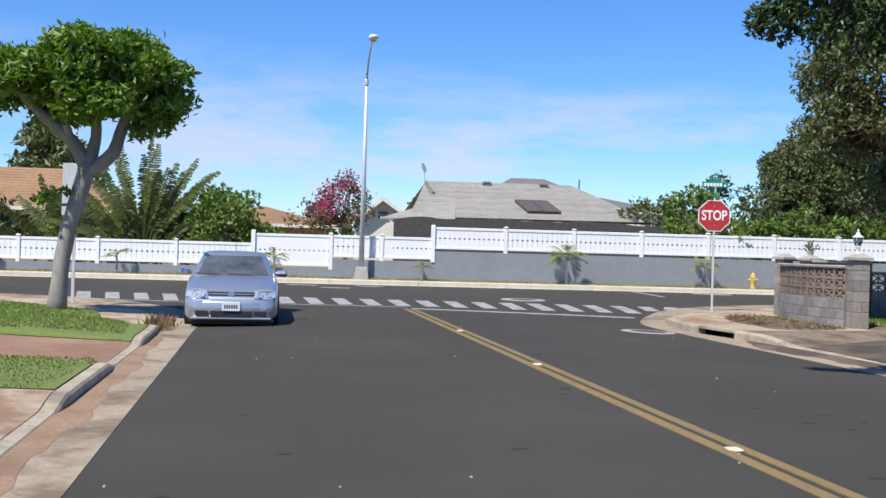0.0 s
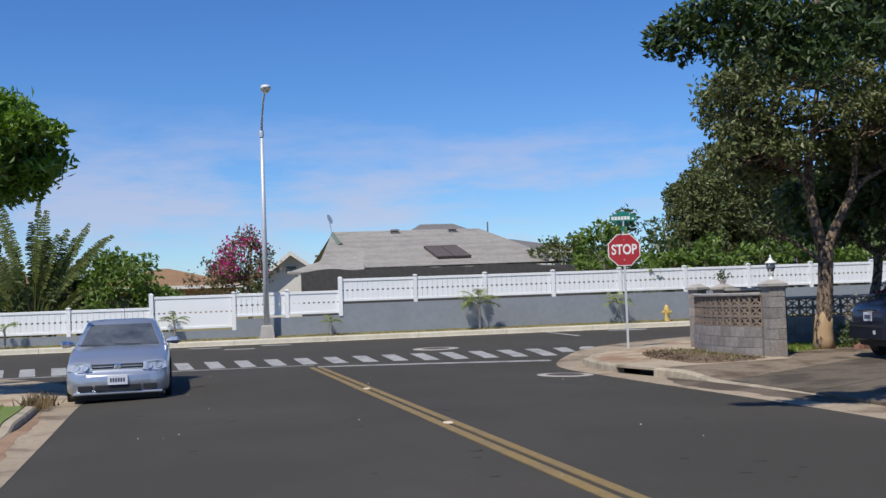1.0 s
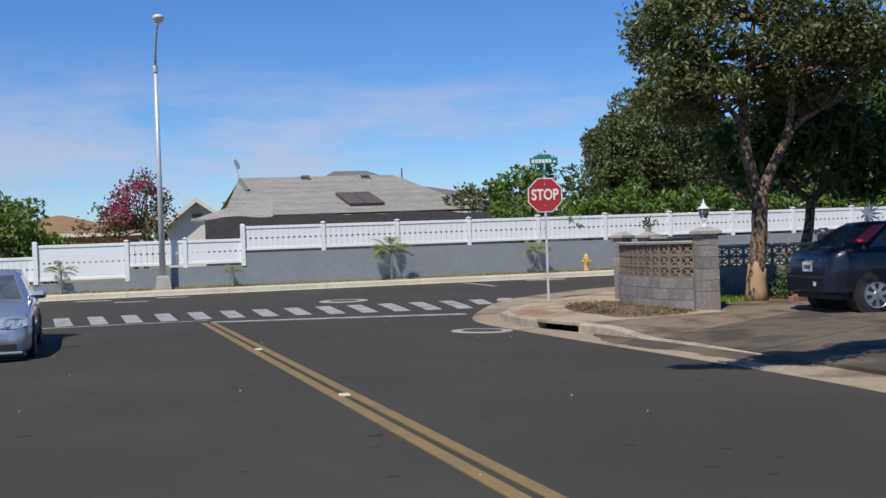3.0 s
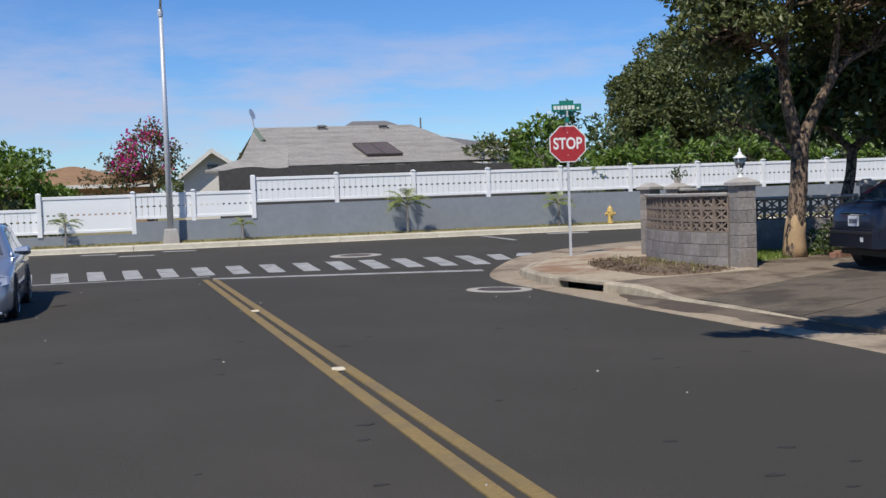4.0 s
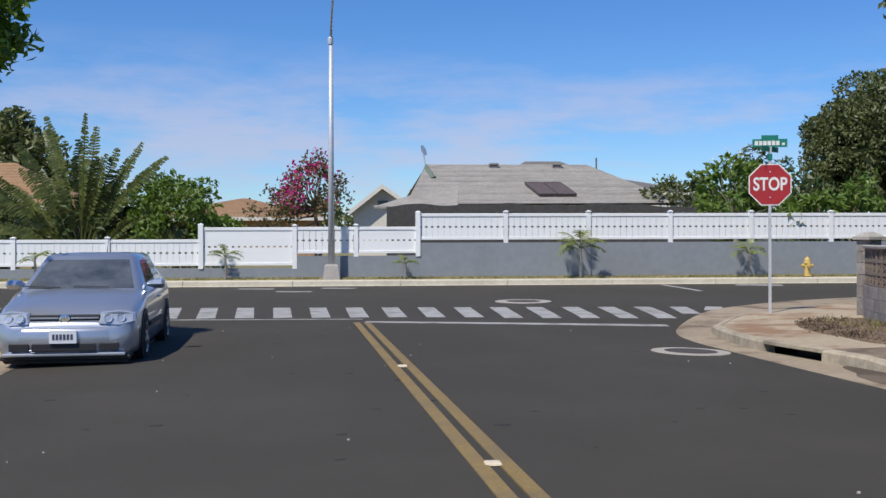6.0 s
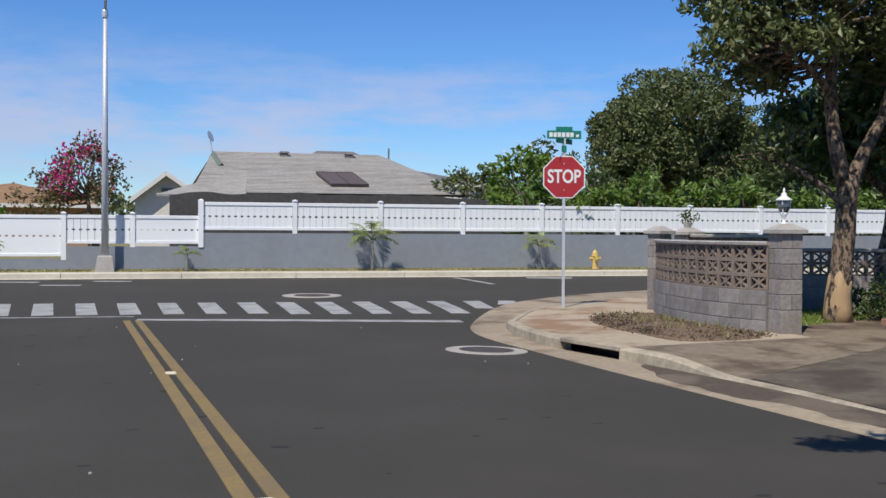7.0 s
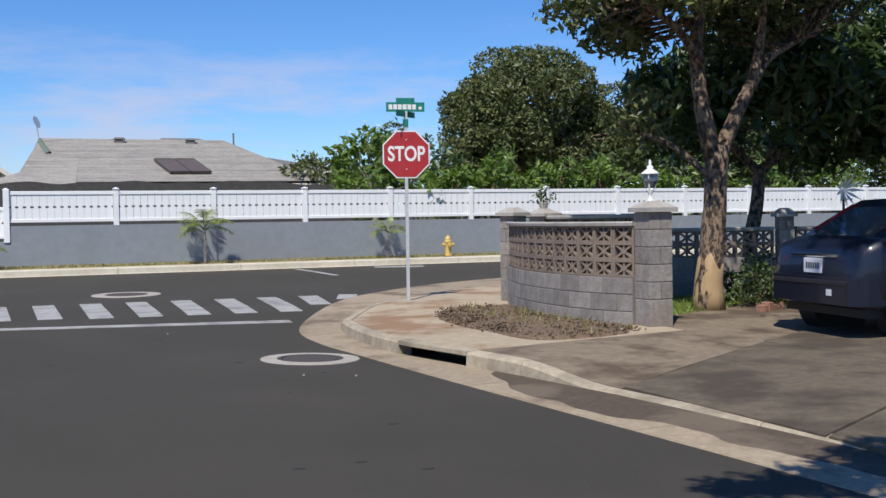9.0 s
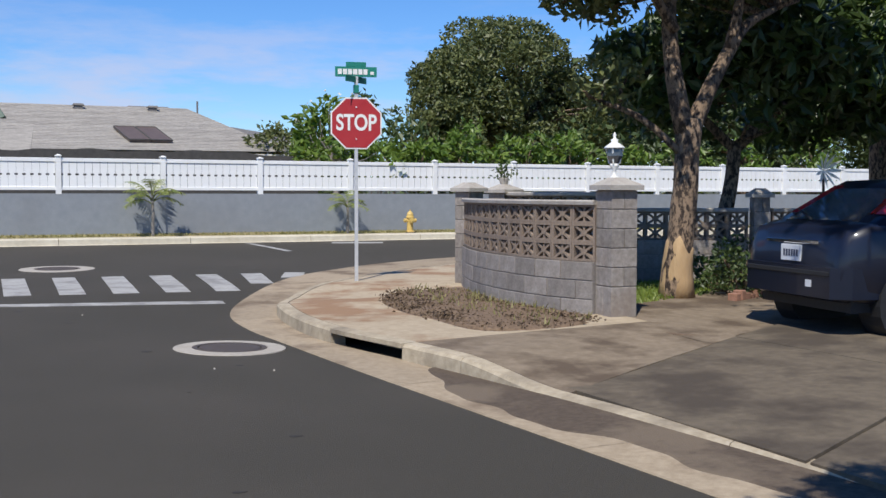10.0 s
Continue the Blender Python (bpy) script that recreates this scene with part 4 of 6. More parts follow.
# ---- cars ----
def car(name, at, turn, paint, label, L, W, H, hood, glass_front, glass_rear, roof0, roof1, belt, wheel_r, wheelbase, front_over, ground, tail):
    """A hatchback: lofted body and cabin, with panes, lamps, wheels and trim as parts. It points along -y."""
    c = thing(name, at, label, "car", turn=turn)
    hw = W / 2

    def ring(y, zl, zt, w, crown=0.02, tuck=0.90):
        zm = zl + (zt - zl) * 0.55
        half = [(0, zl), (w * tuck * 0.9, zl), (w * tuck, zl + 0.03), (w * 0.985, zl + 0.13), (w, zm), (w * 0.985, zt - 0.10), (w * 0.955, zt - 0.03), (w * 0.88, zt), (w * 0.5, zt + crown * 0.8), (0, zt + crown)]
        return [(x, y, z) for x, z in half] + [(-x, y, z) for x, z in half[-2:0:-1]]

    hood_z, tail_z = hood
    rows = [ring(0.0, ground + 0.10, ground + 0.34, hw * 0.72), ring(0.03, ground + 0.05, ground + 0.42, hw * 0.84), ring(0.10, ground + 0.02, hood_z - 0.20, hw * 0.93), ring(0.20, ground, hood_z - 0.13, hw * 0.965),
            ring(0.42, ground, hood_z - 0.06, hw * 0.985, 0.03), ring(0.75, ground, hood_z, hw, 0.035), ring(glass_front, ground, belt, hw, 0.03), ring(L * 0.5, ground, belt + 0.015, hw, 0.02),
            ring(glass_rear - 0.25, ground, belt + 0.03, hw, 0.02), ring(L - 0.30, ground + 0.02, tail_z, hw * 0.985, 0.02), ring(L - 0.10, ground + 0.04, tail_z - 0.06, hw * 0.94), ring(L - 0.02, ground + 0.08, tail_z - 0.22, hw * 0.88), ring(L, ground + 0.12, ground + 0.34, hw * 0.8)]
    part("body", Geo().loft(rows), paint, c, smooth=True)

    bw, rw = hw * 0.925, hw * 0.70

    def lerp(t):
        # horizontal slice of the cabin at height share t
        e = max(t, 0.0) ** 0.9
        yf = glass_front + (roof0 - glass_front) * t
        yr = glass_rear + (roof1 - glass_rear) * t
        w = bw + (rw - bw) * e
        z = belt + (H - 0.05 - belt) * t
        k = 0.10
        return [(-w + k * w, yf - 0.05, z), (w - k * w, yf - 0.05, z), (w, yf + 0.10, z), (w * 1.01, (yf + yr) / 2, z), (w, yr - 0.10, z), (w - k * w, yr, z), (-w + k * w, yr, z), (-w, yr - 0.10, z), (-w * 1.01, (yf + yr) / 2, z), (-w, yf + 0.10, z)]

    slices = [lerp(t) for t in (-0.06, 0, 0.25, 0.5, 0.75, 0.92, 1.0)]
    top = [(x * 0.90, (y - (roof0 + roof1) / 2) * 0.93 + (roof0 + roof1) / 2, H - 0.015) for x, y, z in slices[-1]]
    top2 = [(x * 0.55, (y - (roof0 + roof1) / 2) * 0.6 + (roof0 + roof1) / 2, H) for x, y, z in slices[-1]]
    part("cabin", Geo().loft(slices + [top, top2]), paint, c, smooth=True)

    def pane(i, j, s0, s1, t0, t1, out, nm, lab="dark tinted pane"):
        a0, b0, a1, b1 = lerp(t0)[i], lerp(t0)[j], lerp(t1)[i], lerp(t1)[j]
        v = lambda p, q, s: Vector(p) + (Vector(q) - Vector(p)) * s
        q = [v(a0, b0, s0), v(a0, b0, s1), v(a1, b1, s1), v(a1, b1, s0)]
        n = (q[1] - q[0]).cross(q[3] - q[0]).normalized()
        n = n if n.dot(Vector(out)) > 0 else -n
        return part(nm, Geo().loft([[p - n * 0.01 for p in q], [p + n * 0.006 for p in q]]), M_CARGLASS, c, lab)

    pane(0, 1, 0.02, 0.98, 0.06, 0.90, (0, -1, 0.5), "windscreen")
    pane(5, 6, 0.09, 0.91, 0.10, 0.88, (0, 1, 0.5), "rear_window")
    for s, (i, m, j) in ((1, (2, 3, 4)), (-1, (9, 8, 7))):
        pane(i, m, 0.22, 0.97, 0.08, 0.86, (s, 0, 0.3), "side_window")
        pane(m, j, 0.05, 0.80, 0.10, 0.86, (s, 0, 0.3), "side_window")
    # wheels in dark arches
    for yw in (front_over, front_over + wheelbase):
        for s in (-1, 1):
            xo = s * (hw - 0.012)
            arch = Geo().loft([[(xo + s * o, yw + (wheel_r + 0.055) * math.cos(a), wheel_r + (wheel_r + 0.055) * math.sin(a)) for a in np.linspace(0, 2 * math.pi, 24, endpoint=False)] for o in (-0.3, 0.014)])
            part("wheel_arch", arch, M_PLASTIC, c)
            wh = part("wheel", Geo().lathe([(wheel_r - 0.05, -0.2), (wheel_r - 0.01, -0.19), (wheel_r, -0.15), (wheel_r, -0.04), (wheel_r - 0.012, -0.005), (wheel_r - 0.09, 0.008), (wheel_r - 0.095, -0.02)], 24).move(pose(s * (hw + 0.012), yw, wheel_r, 0, 90 * s, 0)), M_RUBBER, c, "black tyre")
            part("rim", Geo().lathe([(wheel_r - 0.10, -0.01), (wheel_r - 0.11, 0.004), (wheel_r - 0.13, -0.008), (0.06, 0.0), (0.05, 0.008)], 20).move(pose(s * (hw + 0.012), yw, wheel_r, 0, 90 * s, 0)), M_ALLOY, wh, "silver rim")
            for k in range(7):
                a = 2 * math.pi * k / 7
                slot = Geo().loft([[(0.09 * math.cos(a + d), 0.09 * math.sin(a + d), z) for d in (-0.18, 0.18)] + [((wheel_r - 0.14) * math.cos(a + d), (wheel_r - 0.14) * math.sin(a + d), z) for d in (0.20, -0.20)] for z in (0.0, 0.004)])
                part("slot", slot.move(pose(s * (hw + 0.012), yw, wheel_r, 0, 90 * s, 0)), M_PLASTIC, wh)
    # mirrors
    for s in (-1, 1):
        part("mirror", Geo().loft([[(s * (hw + o), glass_front + 0.38 + y, belt + 0.06 + z) for y, z in ((-0.07 * k, 0), (-0.05 * k, 0.06 * k), (0.05 * k, 0.07 * k), (0.06 * k, -0.03 * k), (0, -0.06 * k))] for o, k in ((-0.06, 0.4), (0.02, 0.9), (0.13, 1.0), (0.17, 0.6))]), paint, c)
    # dark lower skirt between ground clearance and sills
    part("underbody", Geo().box(-hw * 0.84, hw * 0.84, 0.12, L - 0.15, ground - 0.05, ground + 0.06), M_PLASTIC, c)
    for s in (-1, 1):
        part("door_handle", Geo().box(min(s * hw * 0.985, s * (hw + 0.018)), max(s * hw * 0.985, s * (hw + 0.018)), L * 0.56, L * 0.56 + 0.16, belt - 0.15, belt - 0.12, 0.004), paint, c)
        part("side_strip", Geo().box(min(s * hw * 0.985, s * (hw + 0.014)), max(s * hw * 0.985, s * (hw + 0.014)), L * 0.30, L * 0.66, ground + 0.30, ground + 0.36, 0.006), M_PLASTIC, c)
    if tail:
        # rear: tall lamps beside the window, chrome bar, plate, dark bumper
        for s in (-1, 1):
            i, k, j = (4, 5, 6) if s > 0 else (7, 6, 5)
            rows = []
            for t in (0.30, 0.55, 0.80, 0.97):
                side, corner, mid = (Vector(lerp(t)[q]) for q in (i, k, j))
                inner = corner + (mid - corner).normalized() * (0.05 + 0.07 * t)
                fore = side + Vector((0, -0.05 - 0.10 * (1 - t), 0))
                out = Vector((s * 0.012, 0.012, 0.002))
                rows.append([inner + Vector((0, 0.010, 0)), corner + out, side + Vector((s * 0.012, 0.004, 0)), fore + Vector((s * 0.010, 0, 0)), fore - Vector((s * 0.03, 0, 0)), corner - out * 4, inner - Vector((0, 0.03, 0))])
            part("tail_lamp", Geo().loft(rows), M_TAIL, c, "tall red tail lamp")
        part("chrome_bar", Geo().box(-0.42, 0.42, L - 0.045, L - 0.005, tail_z - 0.20, tail_z - 0.165, 0.006), M_CHROME, c, "chrome trim bar")
        pl = part("number_plate", Geo().box(-0.155, 0.155, L - 0.045, L + 0.006, tail_z - 0.37, tail_z - 0.215, 0.003), M_PLATE, c, "white plate")
        for k in range(6):
            part("bar", Geo().box(-0.12 + k * 0.041, -0.092 + k * 0.041, L + 0.007, L + 0.010, tail_z - 0.325, tail_z - 0.26), M_INK, pl)
        part("bumper", Geo().loft([[(x, y, z) for x, y in ((-hw * 0.97, L - 0.42), (-hw * 0.95, L - 0.10), (-hw * 0.80, L + 0.05), (hw * 0.80, L + 0.05), (hw * 0.95, L - 0.10), (hw * 0.97, L - 0.42))] for z in (ground + 0.08, ground + 0.30, ground + 0.36)]), paint, c, smooth=False)
        part("bumper_strip", Geo().box(-hw * 0.78, hw * 0.78, L + 0.02, L + 0.06, ground + 0.28, ground + 0.325, 0.006), M_PLASTIC, c)
        part("sticker", Geo().box(-0.40, -0.31, L + 0.051, L + 0.054, ground + 0.17, ground + 0.235), M_PLATE, c, "small pale sticker")
        part("wiper", Geo().rod((0.0, glass_rear + 0.03, belt + 0.06), (0.30, glass_rear - 0.03, belt + 0.16), 0.008, n=5), M_PLASTIC, c)
    else:
        # front: lamps, slatted grille with a round badge, plate, lower openings
        for s in (-1, 1):
            pts0 = [Vector((s * 0.38, 0.02, hood_z - 0.265)), Vector((s * 0.41, 0.075, hood_z - 0.125)), Vector((s * 0.62, 0.13, hood_z - 0.105)), Vector((s * 0.79, 0.22, hood_z - 0.14)), Vector((s * 0.805, 0.13, hood_z - 0.245)), Vector((s * 0.62, 0.03, hood_z - 0.285))]
            hl = part("headlamp", Geo().loft([[p + Vector((0, 0.08, 0)) for p in pts0], [p - Vector((0, -0.012, -0.002)) for p in pts0], [(p - Vector((s * 0.6, 0.0, hood_z - 0.195))) * 0.86 + Vector((s * 0.6, -0.012, hood_z - 0.195)) for p in pts0]]), M_LENS, c, "clear headlamp")
            for dx in (0.50, 0.64):
                part("lamp_bowl", Geo().lathe([(0.055, 0), (0.05, 0.012), (0.03, 0.004)], 12).move(pose(s * dx, 0.018 + (dx - 0.5) * 0.35, hood_z - 0.195, 72, 0, s * 18)), M_LENS, hl)
        part("grille", Geo().box(-0.40, 0.40, 0.045, 0.12, hood_z - 0.265, hood_z - 0.15, 0.01), M_PLASTIC, c, "black grille")
        for z in (hood_z - 0.232, hood_z - 0.188):
            for s in (-1, 1):
                part("slat", Geo().box(min(s * 0.07, s * 0.39), max(s * 0.07, s * 0.39), 0.030, 0.05, z - 0.009, z + 0.009, 0.003), M_CARBLUE, c)
        part("badge", Geo().lathe([(0.062, 0), (0.062, 0.012), (0.045, 0.016), (0.04, 0.008)], 16).move(pose(0, 0.044, hood_z - 0.205, 90, 0, 0)), M_CHROME, c, "plain round chrome badge")
        arc = [(hw * 0.985 * math.sin(u), 0.46 - 0.515 * abs(math.cos(u)) ** 0.45) for u in np.linspace(-math.pi / 2, math.pi / 2, 25)]
        part("bumper", Geo().loft([[(x * k, y + o, z) for x, y in arc] for z, o, k in ((ground + 0.06, 0.07, 0.96), (ground + 0.10, 0.02, 0.985), (ground + 0.22, 0.0, 1), (ground + 0.33, 0.0, 1), (ground + 0.375, 0.022, 0.995), (ground + 0.385, 0.06, 0.98))]), paint, c, smooth=True)
        for x0, x1 in ((-0.62, -0.40), (-0.36, 0.36), (0.40, 0.62)):
            part("intake", Geo().box(x0, x1, -0.055 + 0.02 * (abs(x0 + x1) > 0.5), 0.06, ground + 0.105, ground + 0.20, 0.008), M_PLASTIC, c, "black lower intake")
        part("lip", Geo().box(-0.70, 0.70, -0.04, 0.30, ground + 0.045, ground + 0.085, 0.012), paint, c)
        part("skirt", Geo().box(-0.74, 0.74, 0.05, 0.45, ground - 0.01, ground + 0.05, 0.015), M_PLASTIC, c)
        pl = part("number_plate", Geo().box(-0.155, 0.155, -0.085, -0.05, ground + 0.20, ground + 0.355, 0.003), M_PLATE, c, "white plate")
        for k in range(6):
            part("bar", Geo().box(-0.12 + k * 0.041, -0.092 + k * 0.041, -0.0885, -0.0855, ground + 0.245, ground + 0.31), M_INK, pl)
        part("aerial", Geo().rod((0.0, roof1 - 0.15, H - 0.01), (0.0, roof1 + 0.02, H + 0.20), 0.006, 0.003, 5), M_PLASTIC, c)
        for s in (-0.25, 0.35):
            part("wiper", Geo().rod((s, glass_front - 0.03, belt + 0.04), (s - 0.45, glass_front - 0.01, belt + 0.055), 0.006, n=5), M_PLASTIC, c)
    return c


car("hatchback", (0.37, 19.5, -0.125), 4, M_CARBLUE, "silver-blue hatchback parked against the kerb", 4.05, 1.67, 1.355, (0.79, 0.91), 1.12, 3.92, 1.84, 3.35, 0.885, 0.305, 2.51, 0.84, 0.11, False)
car("hatchback", (17.33, 17.92, 0.03), 82, M_CARNAVY, "dark navy hatchback parked on the driveway", 4.2, 1.68, 1.47, (0.90, 1.06), 1.15, 3.95, 1.95, 3.30, 1.02, 0.32, 2.62, 0.85, 0.30, True)


# ---- plants ----
def leaf_mesh(name, centres, ups, sizes, material, rng, long=1.8, fold=0.25):
    """Many small folded leaves, each of two faces, as one mesh."""
    n = len(centres)
    d = rng.normal(size=(n, 3))
    d += ups * 0.6
    d /= np.linalg.norm(d, axis=1)[:, None]
    r = rng.normal(size=(n, 3))
    s = np.cross(d, r)
    s /= np.linalg.norm(s, axis=1)[:, None]
    u = np.cross(s, d)
    L, W = (sizes * long)[:, None], (sizes * 0.5)[:, None]
    base, tip = centres - d * L / 2, centres + d * L / 2
    lift = u * (sizes * fold)[:, None]
    a, b = centres + s * W + lift, centres - s * W + lift
    v = np.stack([base, a, tip, b], 1).reshape(-1, 3)
    i = np.arange(n)[:, None] * 4
    f = np.concatenate([i + [[0, 1, 2]], i + [[0, 2, 3]]], 1).reshape(-1, 3)
    me = bpy.data.meshes.new(name)
    me.from_pydata(v.tolist(), [], f.tolist())
    me.materials.append(material)
    return me


def clump_points(blobs, per, rng, flat=0.75, shell=0.55):
    """Points near the skin of many blobs (x, y, z, r), denser above."""
    c, u = [], []
    for x, y, z, r in blobs:
        n = max(int(per * r * r), 6)
        d = rng.normal(size=(n, 3))
        d[:, 2] += 0.25
        d /= np.linalg.norm(d, axis=1)[:, None]
        k = r * (shell + (1 - shell) * rng.random(n) ** 0.6)[:, None]
        p = d * k * [1, 1, flat] * (1 + (0.18 if shell < 0.7 else 0.08) * rng.normal(size=(n, 1)))
        c.append(p + [x, y, z])
        u.append(d)
    return np.concatenate(c), np.concatenate(u)


def crown_blobs(centre, radii, count, size, rng, low=-0.5):
    """Clump places through an ellipsoid, mostly near its skin."""
    out = []
    while len(out) < count:
        d = rng.normal(size=3)
        d /= np.linalg.norm(d)
        if d[2] < low:
            continue
        k = 0.45 + 0.5 * rng.random() ** 0.5
        out.append((centre[0] + d[0] * radii[0] * k, centre[1] + d[1] * radii[1] * k, centre[2] + d[2] * radii[2] * k, size * rng.uniform(0.65, 1.25)))
    return out


def limb(p, q, sag, rng, n=5):
    p, q = Vector(p), Vector(q)
    out = []
    for i in range(n + 1):
        t = i / n
        o = Vector(rng.normal(size=3)) * 0.05 * (q - p).length * math.sin(math.pi * t)
        out.append(p.lerp(q, t) + o + Vector((0, 0, sag * math.sin(math.pi * t))))
    return out


def tree(name, label, at, seed, stems, blobs, leaf, bark, per, size, twig=0.03, long=1.8, flat=0.75, shell=0.55):
    """Trunk and limbs as tapered tubes; branchlets to the clumps; a crown of many leaves."""
    rng = np.random.default_rng(seed)
    t = thing(name, at, label, "tree")
    ends = []
    for k, (pts, radii) in enumerate(stems):
        P = spline(pts, 12) if len(pts) > 2 else np.linspace(pts[0], pts[1], 4)
        rr = np.interp(np.linspace(0, 1, len(P)), np.linspace(0, 1, len(radii)), radii)
        part("trunk" if k == 0 else "limb", Geo().tube([tuple(p) for p in P], list(rr), 12 if k == 0 else 9, wob=0.06, rnd=random.Random(seed + k)), bark, t, smooth=True)
        ends += [Vector(p) for p in P[len(P) // 2:]]
    tw = Geo()
    for x, y, z, r in blobs:
        b = Vector((x, y, z))
        e = min(ends, key=lambda q: (q - b).length)
        if (e - b).length > 0.2:
            tw.tube([tuple(p) for p in limb(e, b, -0.04 * (e - b).length, rng, 4)], [twig * 1.5, twig * 1.2, twig, twig * 0.7, twig * 0.4], 5)
    if tw.v:
        tagged(part("branchwork", tw, bark, t), kind="stuff")
    c, u = clump_points(blobs, per, rng, flat, shell)
    part("crown", leaf_mesh("crown", c, u, size * rng.uniform(0.6, 1.3, len(c)), leaf, rng, long), leaf, t)
    return t


# street tree on the left lawn: leaning pale trunk, forked, lopped into a broad mop
rg = np.random.default_rng(11)
bl = [(x, y, z, r) for x, y, z, r in crown_blobs((0.72, 0.1, 4.3), (1.65, 1.5, 1.0), 66, 0.46, rg, -0.75)]
bl += crown_blobs((-0.75, -0.2, 4.1), (1.0, 1.1, 0.6), 24, 0.38, rg, -0.6)
bl += [(1.75, 0.1, 3.5, 0.36), (2.0, -0.2, 3.8, 0.38), (1.4, 0.2, 3.4, 0.34), (0.15, -0.1, 2.2, 0.16), (-0.22, -0.2, 2.05, 0.2)]
tree("street_tree", "broad green street tree with a leaning pale trunk", (-2.98, 20.9, 0.05), 3,
     [([(0, 0, -0.1), (0.05, 0, 0.6), (0.14, 0, 1.3), (0.34, 0, 2.1), (0.52, 0, 2.75)], [0.19, 0.15, 0.145, 0.155, 0.165]),
      ([(0.50, 0, 2.65), (0.2, 0, 3.15), (-0.25, -0.1, 3.55), (-0.8, -0.2, 4.1)], [0.15, 0.12, 0.10, 0.06]),
      ([(0.52, 0, 2.7), (0.62, 0.1, 3.3), (0.55, 0.1, 4.0), (0.4, 0, 4.7)], [0.13, 0.10, 0.08, 0.05]),
      ([(0.56, 0, 2.6), (0.95, 0, 2.95), (1.1, 0.1, 3.5), (1.6, 0.1, 4.3)], [0.14, 0.12, 0.09, 0.05]),
      ([(0.2, 0, 3.15), (0.1, -0.3, 3.6), (-0.05, -0.5, 4.3)], [0.08, 0.06, 0.04])],
     bl, L_BRIGHT, M_BARKGREY, 1350, 0.072, 0.028, 2.4, 0.55)

# tree beside the gate pillar: rough trunk, peeled at the foot
rg = np.random.default_rng(21)
bl = crown_blobs((0.3, 0.2, 5.2), (2.5, 2.3, 1.55), 76, 0.50, rg, -0.55)
bl += crown_blobs((-1.4, -0.3, 3.95), (1.1, 1.0, 0.55), 16, 0.42, rg, -0.7)
bl += crown_blobs((1.9, 0.2, 4.5), (1.5, 1.3, 0.8), 24, 0.48, rg, -0.8)
bl += crown_blobs((-0.9, 0.4, 2.55), (0.5, 0.4, 0.3), 4, 0.3, rg, -0.8)
bl += crown_blobs((0.9, 0.7, 4.0), (1.0, 0.8, 0.5), 14, 0.42, rg, -0.8)
bl += crown_blobs((-0.9, 0.2, 4.5), (1.0, 0.8, 0.5), 10, 0.42, rg, -0.8)
bl += crown_blobs((-1.05, 0.75, 3.62), (0.65, 0.5, 0.45), 13, 0.36, rg, -0.8)
gt = tree("yard_tree", "olive-leaved tree with rough bark peeled at its foot", (13.84, 21.2, 0.1), 5,
          [([(0.0, 0, -0.1), (0.0, 0, 0.4), (0.07, 0, 1.0), (0.12, 0, 1.7), (0.14, 0, 2.15)], [0.235, 0.172, 0.155, 0.15, 0.16]),
           ([(0.08, 0, 2.0), (-0.06, 0.05, 2.7), (-0.1, 0.1, 3.5), (0.05, 0.1, 4.4), (0.2, 0.1, 5.3)], [0.125, 0.10, 0.09, 0.07, 0.04]),
           ([(0.16, 0, 2.0), (0.42, 0, 2.5), (0.72, 0, 3.0), (1.0, 0.1, 3.3), (1.6, 0.2, 3.6)], [0.115, 0.095, 0.085, 0.07, 0.04]),
           ([(0.72, 0, 3.0), (0.85, 0, 3.5), (0.95, 0, 4.2)], [0.08, 0.06, 0.04]),
           ([(-0.08, 0, 3.2), (-0.5, -0.1, 3.6), (-1.1, -0.2, 3.9)], [0.07, 0.05, 0.03]),
           ([(0.02, 0, 1.75), (-0.4, 0.2, 2.15), (-1.0, 0.4, 2.4)], [0.05, 0.04, 0.025])],
          bl, L_OLIVE, M_BARK, 760, 0.07, 0.022, 1.9, 0.62)
bare = Geo()
bare.loft([[(x0 + r * (1 + 0.05 * math.sin(3 * a + z0)) * math.cos(a), -0.004 + r * (1 + 0.05 * math.sin(3 * a + z0)) * math.sin(a), z0 + w * (0.6 * math.sin(2 * a + 0.7) + 0.4 * math.sin(5 * a))) for a in np.linspace(0, math.tau, 20, endpoint=False)]
           for x0, r, z0, w in ((0, 0.232, -0.03, 0), (0, 0.198, 0.2, 0), (0.005, 0.182, 0.42, 0.02), (0.03, 0.174, 0.62, 0.13), (0.03, 0.15, 0.66, 0.13))])
part("bare_patch", bare, M_BARKTAN, gt, "tan bare wood where bark has peeled", True)

# big tree over the driveway whose branches hang into view
rg = np.random.default_rng(31)
bl = crown_blobs((0.4, 2.4, 6.1), (3.3, 2.2, 1.1), 130, 0.75, rg, -0.9)
tips = []
for k in range(50):
    x = -7.04 + 2.75 * (k / 49) ** 1.1
    low = 3.63 - 0.53 * math.exp(-((x + 5.44) / 0.38) ** 2) - 0.11 * math.sin(x * 4.4) * (x > -6.2)
    r = 0.13 + 0.10 * rg.random() + 0.05 * min(x + 7.04, 1.5)
    z = low + 0.9 * r + rg.random() * min(0.25 + 0.6 * (x + 7.04), 0.9)
    tips.append((x, -0.8 + rg.uniform(-0.2, 0.2), z, r))
